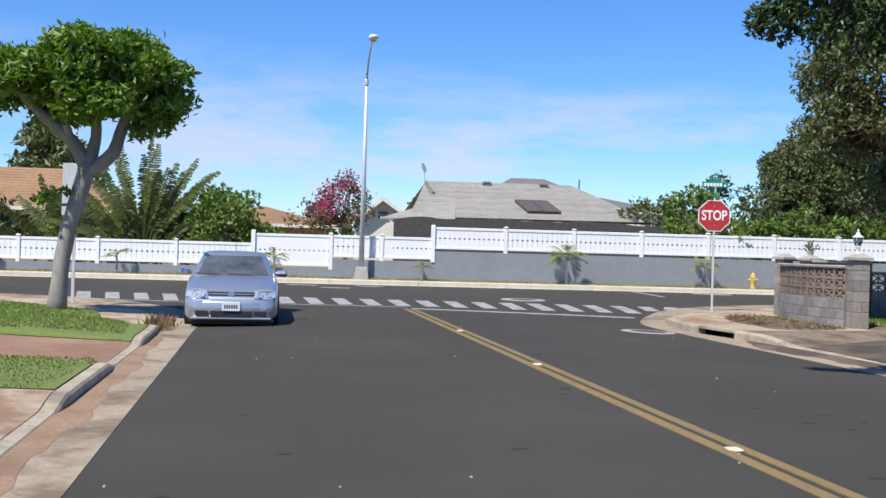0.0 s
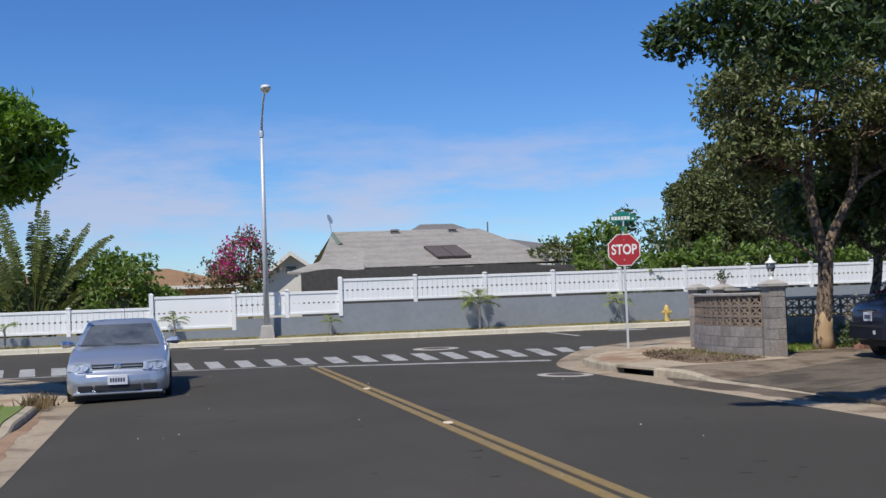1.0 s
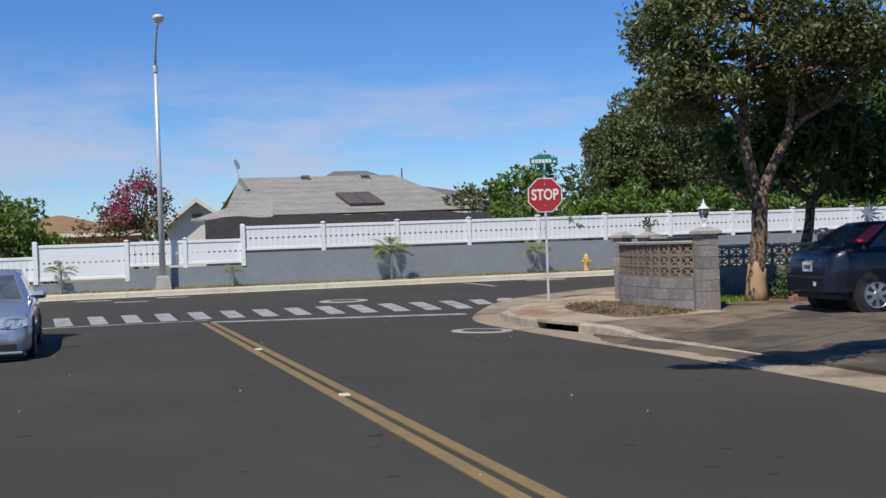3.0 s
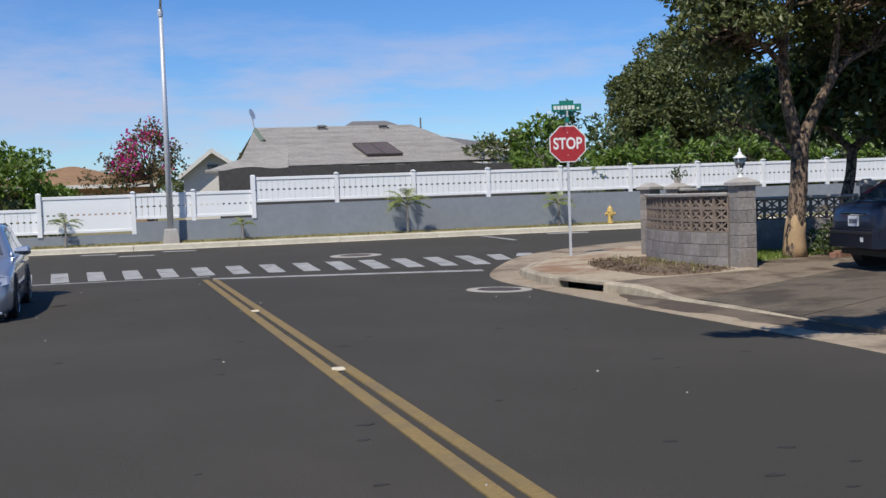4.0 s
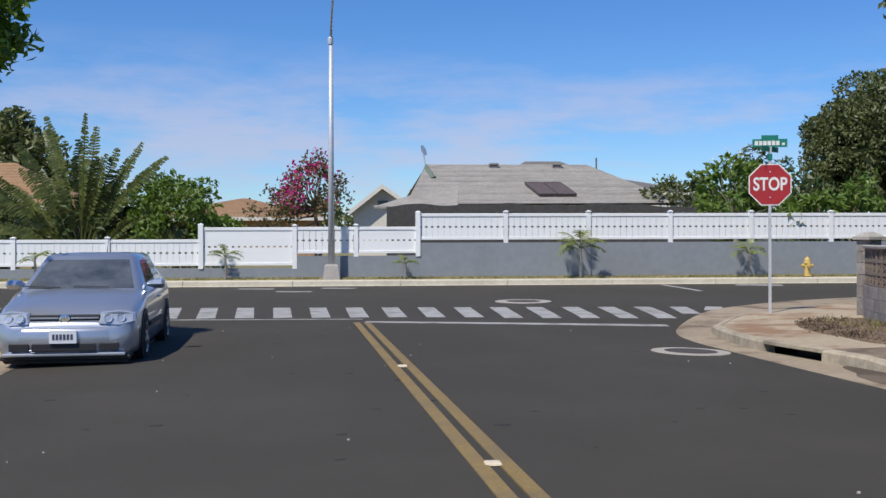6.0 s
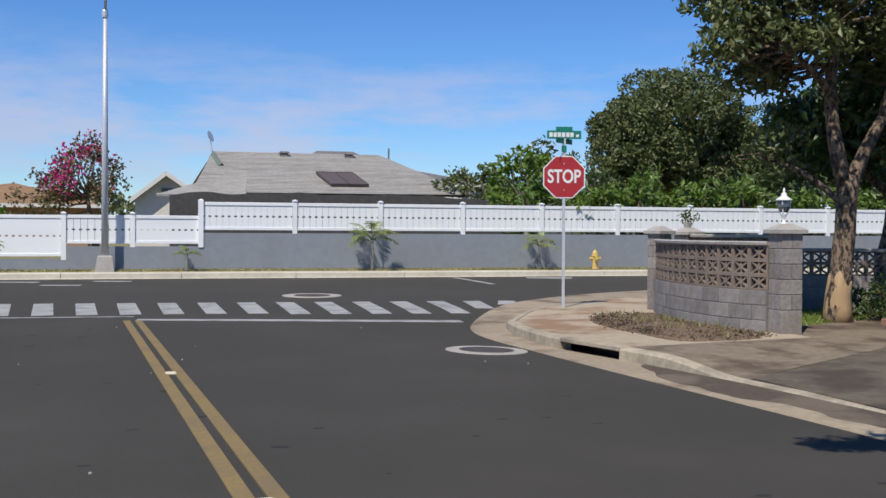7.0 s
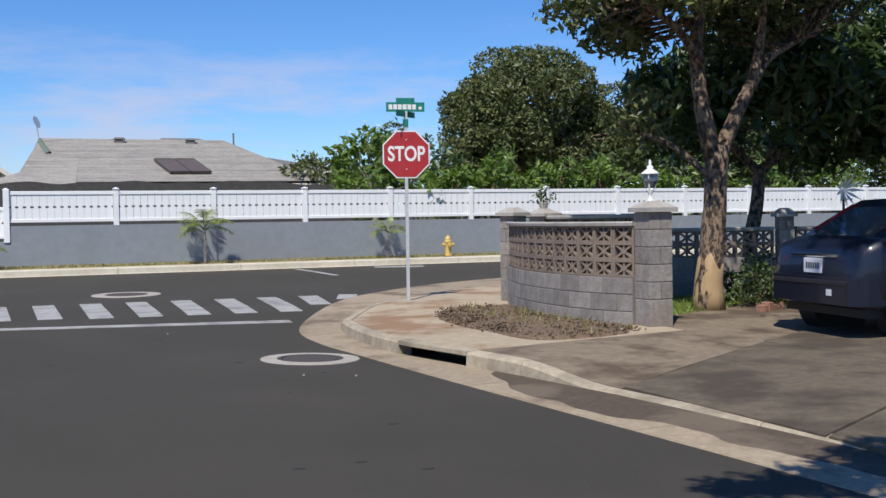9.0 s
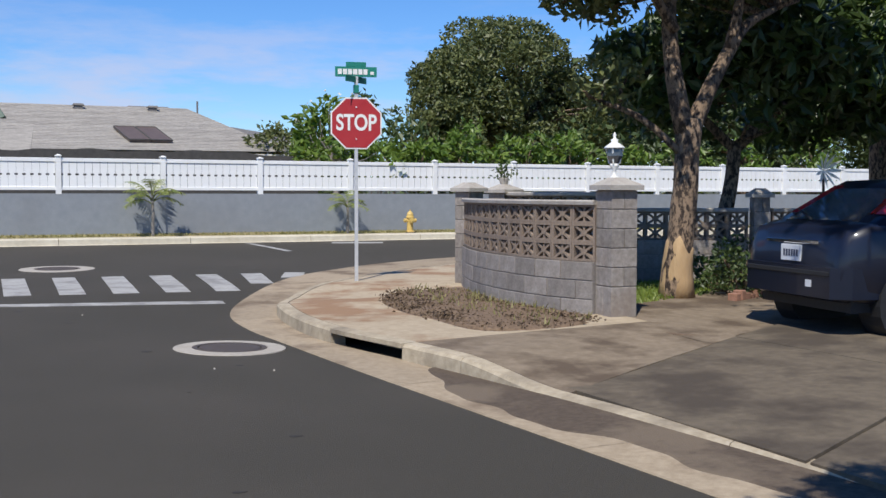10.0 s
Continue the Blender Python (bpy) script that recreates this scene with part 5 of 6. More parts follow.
big = tree("shade_tree", "large dark shade tree overhanging the driveway", (13.9, 12.6, 0.05), 9,
           [([(0, 0, -0.15), (0, 0, 1.2), (-0.1, 0, 2.4), (-0.2, 0, 3.6)], [0.36, 0.29, 0.26, 0.24]),
            ([(-0.2, 0, 3.4), (-1.8, -0.2, 4.4), (-3.9, -0.6, 4.6), (-6.8, -0.8, 4.0)], [0.18, 0.12, 0.07, 0.02]),
            ([(-0.2, 0, 3.5), (-0.2, 1.0, 5.0), (-0.3, 2.0, 6.0)], [0.19, 0.14, 0.06]),
            ([(-0.2, 0, 3.5), (0.8, 1.2, 5.0), (2.0, 2.4, 6.0)], [0.17, 0.12, 0.05])],
           bl, L_DEEP, M_BARK, 300, 0.12, 0.022, 1.9)
c, u = clump_points(tips, 2000, rg)
part("overhang", leaf_mesh("overhang", c, u, 0.05 * rg.uniform(0.6, 1.3, len(c)), L_DEEP, rg, 2.4), L_DEEP, big)

# broad-leaved tree behind the navy car
rg = np.random.default_rng(41)
bl = crown_blobs((0.5, 0, 3.1), (2.3, 2.0, 1.3), 74, 0.55, rg, -0.7)
bl += crown_blobs((2.8, -0.6, 3.3), (1.9, 1.8, 1.4), 40, 0.55, rg, -0.7)
tree("frangipani_tree", "dark tree with long broad leaves behind the car", (16.6, 23.7, 0.12), 13,
     [([(0, 0, -0.1), (-0.1, 0, 0.7), (0.05, 0, 1.4), (0.1, 0, 2.0)], [0.15, 0.12, 0.11, 0.10]),
      ([(0.1, 0, 1.9), (-0.6, 0.1, 2.5), (-1.2, 0.2, 3.0)], [0.08, 0.06, 0.04]),
      ([(0.1, 0, 1.9), (0.9, -0.2, 2.6), (2.4, -0.5, 3.2)], [0.09, 0.07, 0.04])],
     bl, L_DEEP, M_BARK, 300, 0.115, 0.022, 2.4)
rg = np.random.default_rng(43)
bl = crown_blobs((0, 0, 3.0), (2.6, 1.8, 1.5), 55, 0.6, rg, -0.8)
tree("mango_tree", "fresh green broad-leaved tree in the yard", (20.3, 22.6, 0.2), 17,
     [([(0, 0, -0.1), (0.05, 0, 1.0), (0, 0, 2.2)], [0.2, 0.16, 0.12])], bl, L_FRESH, M_BARK, 240, 0.12, 0.02, 2.4)
rg = np.random.default_rng(45)
bl = crown_blobs((0, 0, 4.6), (3.4, 2.2, 2.2), 70, 0.75, rg, -0.8)
tree("yard_tree", "tall dark tree closing the yard behind", (22.5, 26.5, 0.2), 19,
     [([(0, 0, -0.1), (0.05, 0, 1.5), (0, 0, 3.4)], [0.26, 0.2, 0.14])], bl, L_DEEP, M_BARK, 260, 0.11, 0.02, 2.0)

# great dome behind the far fence, and lower trees beside it
rg = np.random.default_rng(51)
bl = crown_blobs((0.6, 0, 4.9), (3.4, 3.0, 3.05), 84, 0.9, rg, -0.85)
bl += crown_blobs((5.0, -0.5, 3.9), (2.6, 3.0, 2.4), 60, 0.85, rg, -0.85)
bl += crown_blobs((-2.4, -1.5, 2.9), (1.2, 1.6, 1.6), 26, 0.6, rg, -0.85)
tree("mango_tree", "great dome-shaped dark mango tree behind the fence", (25.5, 50, 0.35), 23,
     [([(0, 0, -0.1), (0.1, 0, 1.5), (0, 0, 3.5)], [0.5, 0.4, 0.3])], bl, L_OLIVE, M_BARK, 560, 0.105, 0.05, 2.0, 0.8, 0.78)
for k, (x, y, rx, rz) in enumerate(((35.5, 46.5, 5.0, 3.4), (44.5, 46.0, 5.2, 3.8))):
    rg = np.random.default_rng(57 + k)
    bl = crown_blobs((0, 0, 4.3), (rx, 2.6, rz), 90, 0.95, rg, -0.85)
    tree("mango_tree", "dark spreading tree behind the white fence", (x, y, 0.35), 25 + k,
         [([(0, 0, -0.1), (0.1, 0, 1.5), (0, 0, 3.4)], [0.4, 0.32, 0.22])], bl, L_DARK, M_BARK, 240, 0.13, 0.04, 2.0)
rg = np.random.default_rng(53)
bl = crown_blobs((0, 0, 2.6), (1.25, 1.0, 1.25), 34, 0.42, rg, -0.75)
bl += [(0.85, -2.6, 1.85, 0.32), (0.9, -2.75, 1.5, 0.26), (0.5, -2.3, 2.1, 0.4), (-0.6, -2.0, 2.0, 0.35)]
pt = tree("plumeria_tree", "plumeria with white blossoms leaning over the fence", (15.9, 40.6, 0.35), 29,
          [([(0, 0, -0.1), (0.1, 0, 0.8), (0, 0, 1.8)], [0.12, 0.1, 0.07])], bl, L_FRESH, M_BARKGREY, 210, 0.13, 0.02, 2.2)
rg2 = np.random.default_rng(54)
pc = np.array([(x, y, z + r * 0.6) for x, y, z, r in bl[:20]])
pc = np.repeat(pc, 3, 0) + rg2.normal(size=(len(pc) * 3, 3)) * 0.14
part("blossom", leaf_mesh("blossom", pc, np.zeros_like(pc) + [0, -1, 0.5], np.full(len(pc), 0.075), L_WHITE, rg2, 1.2), L_WHITE, pt, "white blossoms")


def hedge_bush(name, label, at, seed, radii, count, size, leaf, per, lsize, long=2.0, cat="bush"):
    rng = np.random.default_rng(seed)
    bl = crown_blobs((0, 0, radii[2] * 0.55), radii, count, size, rng, -0.4)
    b = thing(name, at, label, cat)
    c, u = clump_points(bl, per, rng)
    c[:, 2] = np.maximum(c[:, 2], 0.01)
    part("foliage", leaf_mesh("foliage", c, u, lsize * rng.uniform(0.6, 1.3, len(c)), leaf, rng, long), leaf, b)
    st = Geo()
    for x, y, z, r in bl[:14]:
        st.tube([(x * 0.15, y * 0.15, -0.05), (x * 0.5, y * 0.5, z * 0.55), (x, y, z)], [0.03, 0.022, 0.01], 5)
    tagged(part("stem_work", st, M_BARK, b), kind="stuff")
    return b


for k, (x, h) in enumerate(((18.0, 1.0), (19.6, 1.25), (21.4, 1.2), (23.2, 1.25), (25.2, 1.0), (27.5, 1.2), (30, 1.3), (33, 1.4))):
    hedge_bush("shrub", "bright leafy shrub rising above the white fence", (x, 39.5, 1.45 if k < 5 else 1.3), 60 + k, (1.0, 0.7, h), 22, 0.36, L_FRESH, 170, 0.13)
    hedge_bush("shrub", "dark leafy undergrowth behind the white fence", (x + 0.6, 40.4, 0.3), 80 + k, (1.3, 0.9, 2.2), 18, 0.5, L_DARK, 90, 0.15)
hedge_bush("bush", "dense green bush behind the fence", (-1.9, 42.2, 0.3), 101, (1.75, 1.2, 2.2), 74, 0.5, L_FRESH, 330, 0.10)
hedge_bush("bush", "green bush in the neighbouring yard", (-3.8, 43.5, 0.3), 102, (1.2, 1.0, 1.6), 22, 0.45, L_OLIVE, 180, 0.11)
for k, (x, y, rx, h, lf) in enumerate(((21, 62, 2.6, 3.2, L_OLIVE), (24.0, 66, 2.6, 3.0, L_DARK), (24.5, 60, 3.0, 3.6, L_DARK), (25.8, 25.6, 2.2, 3.4, L_DEEP), (-9, 46, 2.0, 1.8, L_OLIVE), (-12, 44, 1.6, 1.7, L_DARK))):
    hedge_bush("bush", "leafy garden bush far behind the fence", (x, y, 0.35), 110 + k, (rx, 1.6, h), 34, 0.7, lf, 110, 0.17)
hedge_bush("tree_crown", "round dark tree beyond the tan house", (-17.8, 78, 0.5), 131, (3.6, 2.5, 6.2), 46, 1.2, L_OLIVE, 70, 0.3, cat="tree")
hedge_bush("clipped_hedge", "low clipped dark hedge beside the car", (14.75, 21.05, 0.1), 141, (0.62, 0.42, 0.36), 40, 0.16, L_DARK, 900, 0.045, 1.6, "hedge")
hedge_bush("clipped_hedge", "low dark hedge below the yard wall", (15.3, 21.9, 0.1), 142, (0.8, 0.4, 0.42), 34, 0.18, L_DEEP, 700, 0.05, 1.6, "hedge")

# bougainvillea
rg = np.random.default_rng(151)
bl = crown_blobs((0, 0, 2.6), (1.15, 0.9, 1.25), 40, 0.38, rg, -0.7)
bl += crown_blobs((-1.3, 0, 1.9), (0.9, 0.8, 0.8), 16, 0.34, rg, -0.7)
bo = tree("bougainvillea", "bougainvillea with pink bracts and rusty leaves", (2.45, 41.0, 0.35), 33,
          [([(0, 0, -0.1), (0.1, 0, 0.9), (0, 0, 2.0)], [0.09, 0.08, 0.05])], bl, L_DRY, M_BARK, 210, 0.085, 0.015, 1.6)
c, u = clump_points([b for b in bl if rg.random() < 0.42 and b[2] > 2.1], 230, rg)
tagged(part("bract_cover", leaf_mesh("bract_cover", c + [0, -0.05, 0.06], u, 0.10 * rg.uniform(0.6, 1.2, len(c)), L_PINK, rg, 1.2), L_PINK, bo, "pink bracts"), kind="stuff")
c, u = clump_points([(x, y + 0.1, z - 0.1, r) for x, y, z, r in bl], 130, rg)
part("green_leaves", leaf_mesh("green_leaves", c, u, 0.085 * rg.uniform(0.6, 1.2, len(c)), L_DARK, rg, 1.6), L_DARK, bo, "dark green leaves")


def frond(base, direction, length, width, droop, segs, rng, teeth=18, torn=0.35, flat=None, point=0.3):
    """One long leaf on a stalk: paired blades along a bending rib, torn between."""
    g, rib = Geo(), []
    d = Vector(direction).normalized()
    p = Vector(base)
    for i in range(segs + 1):
        rib.append(p.copy())
        p = p + d * (length / segs)
        d = (d + Vector((0, 0, -droop / segs))).normalized()
    side = Vector(direction).normalized().cross(Vector(flat) if flat else Vector((0, 0, 1)))
    side = side.normalized() if side.length > 0.05 else Vector((1, 0, 0))
    g.tube([tuple(q) for q in rib], list(np.linspace(0.028, 0.008, len(rib)) * (length / 2.5) ** 0.5), 5)

    def at(t):
        f = min(t, 0.999) * segs
        i = int(f)
        return rib[i].lerp(rib[i + 1], f - i)

    for s in (-1, 1):
        for k in range(teeth):
            t0 = 0.30 + 0.70 * k / teeth
            t1 = t0 + 0.70 / teeth * (1 - torn * rng.random())
            w = width * math.sin(math.pi * min((t0 - 0.24) / 0.80, 0.97)) ** 0.6 * rng.uniform(0.75, 1.1)
            a, b = at(t0), at(min(t1, 1.0))
            ax = (rib[-1] - rib[0]).normalized() * w * 0.45
            dr = Vector((0, 0, -w * rng.uniform(0.15, 0.7)))
            o = side * s * w
            tip = (a + b) / 2 + o + ax + dr
            m = (b - a) * 0.5 * point
            q = (a + b) / 2 + o * 0.55 + ax * 0.5 + dr * 0.3
            e = (b - a) * 0.52
            g.add([a, b, q + e, tip + m, tip - m, q - e], [(0, 1, 2, 5), (5, 2, 3, 4)])
    return g


rg = random.Random(5)
tp = thing("travellers_palm", (-5.2, 42.6, 0.3), "fan-shaped palm with torn paddle leaves", "palm")
for k in range(62):
    a = -80 + 160 * k / 61 + rg.uniform(-5, 5)
    ln = (rg.uniform(3.6, 4.6) if k % 3 else rg.uniform(2.0, 3.4)) * (0.85 + 0.15 * math.cos(radians(a)))
    dy = rg.uniform(-0.3, 0.3)
    part("leaf", frond((0.25 * math.sin(radians(a)), dy * 0.4, rg.uniform(0.2, 0.9)), (math.sin(radians(a)), dy, math.cos(radians(a)) + 0.15), ln, rg.uniform(0.19, 0.28), 0.6, 8, rg, 34, 0.45, (rg.uniform(-0.9, 0.9), -1, rg.uniform(-0.3, 0.3)), 0.7), L_TRAV, tp)
part("stem", Geo().tube([(0, 0, -0.1), (0, 0, 0.9)], [0.25, 0.2], 10), M_BARK, tp)
tp2 = thing("travellers_palm", (-8.3, 43.2, 0.3), "clump of palm leaves beside the tan house", "palm")
for k in range(16):
    a = -70 + 140 * k / 15 + rg.uniform(-6, 6)
    dy = rg.uniform(-0.5, 0.5)
    part("leaf", frond((0.2 * math.sin(radians(a)), 0, 0.3), (math.sin(radians(a)), dy, math.cos(radians(a)) + 0.1), rg.uniform(2.4, 3.6), rg.uniform(0.20, 0.30), 0.7, 7, rg, 26, 0.45, (rg.uniform(-0.9, 0.9), -1, 0.2), 0.7), L_TRAV, tp2)


def small_palm(x, h, seed, label, n=9, ln=0.85):
    r = random.Random(seed)
    p = thing("young_palm", (x, 37.12, 0.32), label, "palm", "young palms along the wall")
    part("stem", Geo().tube([(0, 0, -0.05), (0.02, 0, h * 0.4), (0, 0, h * 0.72)], [0.045, 0.035, 0.028], 7), M_BARKGREY, p)
    for k in range(n):
        a = 2 * math.pi * k / n + r.uniform(-0.3, 0.3)
        part("frond", frond((0, 0, h * (0.55 + 0.15 * r.random())), (math.cos(a), 0.5 * math.sin(a) - 0.12, r.uniform(0.5, 1.4)), ln * r.uniform(0.75, 1.1), ln * 0.24, 1.7, 7, r, 18, 0.55), L_PALM, p)


small_palm(10.18, 1.35, 1, "young palm with arching fronds before the wall", 11, 0.85)
small_palm(15.13, 1.15, 2, "thin young palm before the grey wall", 9, 0.7)
small_palm(5.13, 0.62, 3, "stunted young palm before the grey wall", 7, 0.5)
small_palm(0.1, 0.95, 4, "leafy young palm before the white fence", 9, 0.6)
small_palm(-5.1, 0.9, 5, "young palm at the low end of the wall", 7, 0.55)
small_palm(-9.5, 0.9, 6, "young palm by the far low wall", 7, 0.55)
hedge_bush("bush", "dark growth at the foot of the fan palm", (-4.9, 43.0, 0.3), 171, (1.5, 0.8, 2.0), 30, 0.42, L_DARK, 160, 0.14)
hedge_bush("bush", "dry palm litter and shoots by the house", (-7.8, 43.6, 0.3), 172, (1.4, 0.8, 1.7), 24, 0.42, L_PALM, 130, 0.14)
pp = thing("potted_plant", (13.75, 25.6, 1.485), "small leafy potted plant on the corner pillar", "plant")
part("leaves", leaf_mesh("leaves", np.random.default_rng(3).normal(size=(60, 3)) * [0.07, 0.06, 0.07] + [0, 0, 0.2], np.zeros((60, 3)) + [0, 0, 1], np.full(60, 0.05), L_DARK, np.random.default_rng(4), 1.8), L_DARK, pp)
part("pot", Geo().lathe([(0.06, 0), (0.08, 0.10), (0.075, 0.11), (0.02, 0.09)], 12), M_CAP, pp)


# ---- grass, bed and litter ----
def blades(name, pts, hts, material, label, cat, rng, w=0.012):
    n = len(pts)
    a = rng.random(n) * math.tau
    o = np.stack([np.cos(a), np.sin(a), np.zeros(n)], 1) * w
    lean = rng.normal(size=(n, 3)) * 0.35 * hts[:, None]
    lean[:, 2] = hts
    v = np.stack([pts - o, pts + o, pts + lean], 1).reshape(-1, 3)
    me = bpy.data.meshes.new(name)
    me.from_pydata(v.tolist(), [], np.arange(3 * n).reshape(-1, 3).tolist())
    me.materials.append(material)
    return tagged(part(name, me, material, None, label), "", cat, "", "stuff")


rg = np.random.default_rng(201)
P = np.stack([rg.uniform(-7.5, -0.75, 26000), rg.uniform(16.0, 24.6, 26000), np.full(26000, 0.08)], 1)
edge = np.interp(P[:, 1], [16, 18.3, 19.4, 20.4, 21.5, 22.7, 24.2], [-0.78, -1.1, -1.85, -2.05, -2.5, -3.6, -5.6])
P, edge = P[P[:, 0] < edge - 0.03], edge[P[:, 0] < edge - 0.03]
P[:, 2] = np.interp(edge - P[:, 0], [0.03, 1.2, 3, 10], [0.022, 0.095, 0.104, 0.13])
blades("grass", P, rg.uniform(0.015, 0.045, len(P)), L_GRASS, "mown green grass blades under the street tree", "grass", rg)
P = np.stack([rg.uniform(-5, -0.42, 9000), rg.uniform(10.02, 12.68, 9000), np.full(9000, 0.05)], 1)
P[:, 2] = np.interp(P[:, 0], [-5, -2.85, -1.6, -0.35], [0.096, 0.084, 0.044, 0.014])
blades("grass", P, rg.uniform(0.010, 0.032, len(P)), L_GRASS, "short green grass blades beside the driveway", "grass", rg)
P = np.stack([rg.uniform(12.6, 17, 9000), rg.uniform(20.4, 23.3, 9000), np.full(9000, 0.1)], 1)
P = P[(P[:, 1] > 20.75 + 0.42 * (P[:, 0] - 13))]
blades("grass", P, rg.uniform(0.03, 0.08, len(P)), L_GRASS, "green grass blades behind the block wall", "grass", rg)
P = np.stack([rg.uniform(-14, 30, 9000), rg.uniform(37.0, 37.62, 9000), np.full(9000, zf + 0.18)], 1)
blades("dry_grass", P, rg.uniform(0.02, 0.08, len(P)), L_STRAW, "dry yellow grass tufts on the verge", "grass", rg, 0.02)

bed_pts = [(10.95, 23.4), (10.5, 22.5), (10.33, 21.6), (10.33, 20.6), (10.5, 19.5), (11.1, 19.42), (11.8, 19.7), (11.95, 20.6), (11.72, 21.6), (11.85, 22.7), (12.2, 23.7), (11.6, 23.7)]
g = Geo()
bc = spline(bed_pts + bed_pts[:1], 48)[:-1]
rings = []
for k, z in ((1.0, 0.045), (0.97, 0.075), (0.8, 0.090), (0.4, 0.10)):
    rings.append([(11.3 + (x - 11.3) * k, 21.6 + (y - 21.6) * k, z + 0.012 * math.sin(7 * x + 5 * y) * (k < 0.99)) for x, y in bc])
g.loft(rings)
structure("planting_bed", g, M_DEBRIS, "bare earth bed below the block wall", "bed", True)
rg = np.random.default_rng(205)
n = 6500
k, q = np.sqrt(rg.random(n)), rg.integers(0, len(bc), n)
P = np.stack([11.3 + (bc[q, 0] - 11.3) * k * 0.97 + rg.normal(size=n) * 0.05, 21.6 + (bc[q, 1] - 21.6) * k * 0.97 + rg.normal(size=n) * 0.08, np.full(n, 0.088)], 1)
P = P[(P[:, 0] < 11.9)]
me = leaf_mesh("leaf_litter", P + rg.normal(size=P.shape) * [0, 0, 0.012], np.zeros_like(P) + [1, 0, 0.1], rg.uniform(0.012, 0.036, len(P)), L_LITTER, rg, 1.5)
tagged(part("leaf_litter", me, L_LITTER, None, "dry brown leaf litter covering the bed"), "", "litter", "", "stuff")
P2 = P[(P[:, 0] > 10.9)][:380]
blades("weeds", P2 + [0, 0, 0.01], rg.uniform(0.03, 0.09, len(P2)), L_STRAW, "pale straw weeds beside the wall", "weeds", rg, 0.012)
P = np.stack([rg.normal(-0.75, 0.10, 260), rg.normal(18.9, 0.35, 260), np.full(260, -0.06)], 1)
blades("weeds", P, rg.uniform(0.06, 0.24, len(P)), L_DRY, "dry weeds growing out of the broken kerb", "weeds", rg, 0.02)
# edging bricks at the hedge
for k in range(9):
    b = thing("edging_brick", (14.2 + 0.115 * k, 20.58 + 0.05 * k, 0.03), "rough reddish brick edging the hedge", "brick", "edging bricks", 20 + 7 * math.sin(k * 2.3))
    part("brick", Geo().box(-0.045, 0.045, -0.06, 0.06, 0, 0.16 + 0.03 * math.sin(k * 1.7), 0.008), M_BRICK, b)
# scraps on the asphalt
rg = random.Random(77)
lit = Geo()
for k in range(26):
    x, y = rg.uniform(0.8, 8.4), rg.uniform(5, 24)
    s = rg.uniform(0.005, 0.013)
    z = road_z(x, y) + 0.004
    a = rg.uniform(0, 3.14)
    lit.loft([[(x + s * r * math.cos(a + t), y + s * r * math.sin(a + t), z + h) for t in (0, 1.3, 2.6, 3.9, 5.1)] for r, h in ((1, -0.003), (0.9, 0.006), (0.4, 0.009))])
tagged(part("litter", lit, M_COLLAR, None, "pale pebbles and scraps scattered on the asphalt"), "", "litter", "", "stuff")
tar = Geo()
for k in range(60):
    x, y = rg.uniform(0.8, 8.4), rg.uniform(6, 24)
    s, a = rg.uniform(0.015, 0.06), rg.uniform(-0.3, 0.3)
    ring = [(x + s * (1 + 0.25 * math.sin(3 * t + k)) * math.cos(t), y + 0.5 * s * math.sin(t)) for t in np.linspace(0, math.tau, 14, endpoint=False)]
    tar.loft([[(px, py, road_z(px, py) - 0.004) for px, py in ring], [(px, py, road_z(px, py) + 0.003) for px, py in ring]])
tagged(part("tar_spots", tar, M_TAR, None, "dark oil and tar spots on the asphalt"), "", "stain", "", "stuff")


# ---- houses behind the fence ----
def slope_tiles(h, name, a, b, c, d, rows, material):
    """Overlapping shingle courses on the slope a-b (eave) to d-c (ridge)."""
    a, b, c, d = map(Vector, (a, b, c, d))
    n = (b - a).cross(d - a).normalized()
    n = n if n.z > 0 else -n
    for r in range(rows):
        t0, t1 = r / rows, (r + 1.25) / rows
        t1 = min(t1, 1.0)
        p, q, s, t = a.lerp(d, t0), b.lerp(c, t0), b.lerp(c, t1), a.lerp(d, t1)
        u = n * 0.022
        part(name, Geo().loft([[p, q, s, t], [p + u, q + u, s + n * 0.008, t + n * 0.008]]), material, h)


hs = thing("house", (0, 0, 0), "house with a weathered pale shingle roof", "house")
part("wall", Geo().box(7.2, 19.2, 61.8, 72, 0.3, 3.05), M_SIDING, hs)
E0, E1, RD0, RD1 = (6.2, 61, 3.2), (20.4, 61, 3.25), (7.65, 67.5, 5.66), (16.8, 67.5, 5.66)
roof = part("roof", Geo().add([E0, E1, (18.6, 64.2, 4.35), RD1, RD0, (8.6, 64.6, 4.52)], [(0, 1, 2, 3, 4, 5)]).add(
    [(6.2, 74, 3.2), (20.4, 74, 3.2), RD1, RD0], [(0, 1, 2, 3)]).add([(20.4, 61, 3.25), (20.4, 74, 3.2), RD1], [(0, 1, 2)]), M_ROOF, hs)
slope_tiles(hs, "shingle_course", (6.2, 60.95, 3.23), (20.4, 60.95, 3.28), (16.8, 67.5, 5.69), (7.65, 67.5, 5.69), 30, M_ROOF)
part("gable", Geo().loft([[(6.95, 65.3, 4.40), (7.95, 64.9, 4.88), (7.58, 67.2, 5.70)], [(7.05, 65.5, 4.40), (8.05, 65.1, 4.80), (7.68, 67.4, 5.66)]]), M_SIDING, hs, "green gable end")
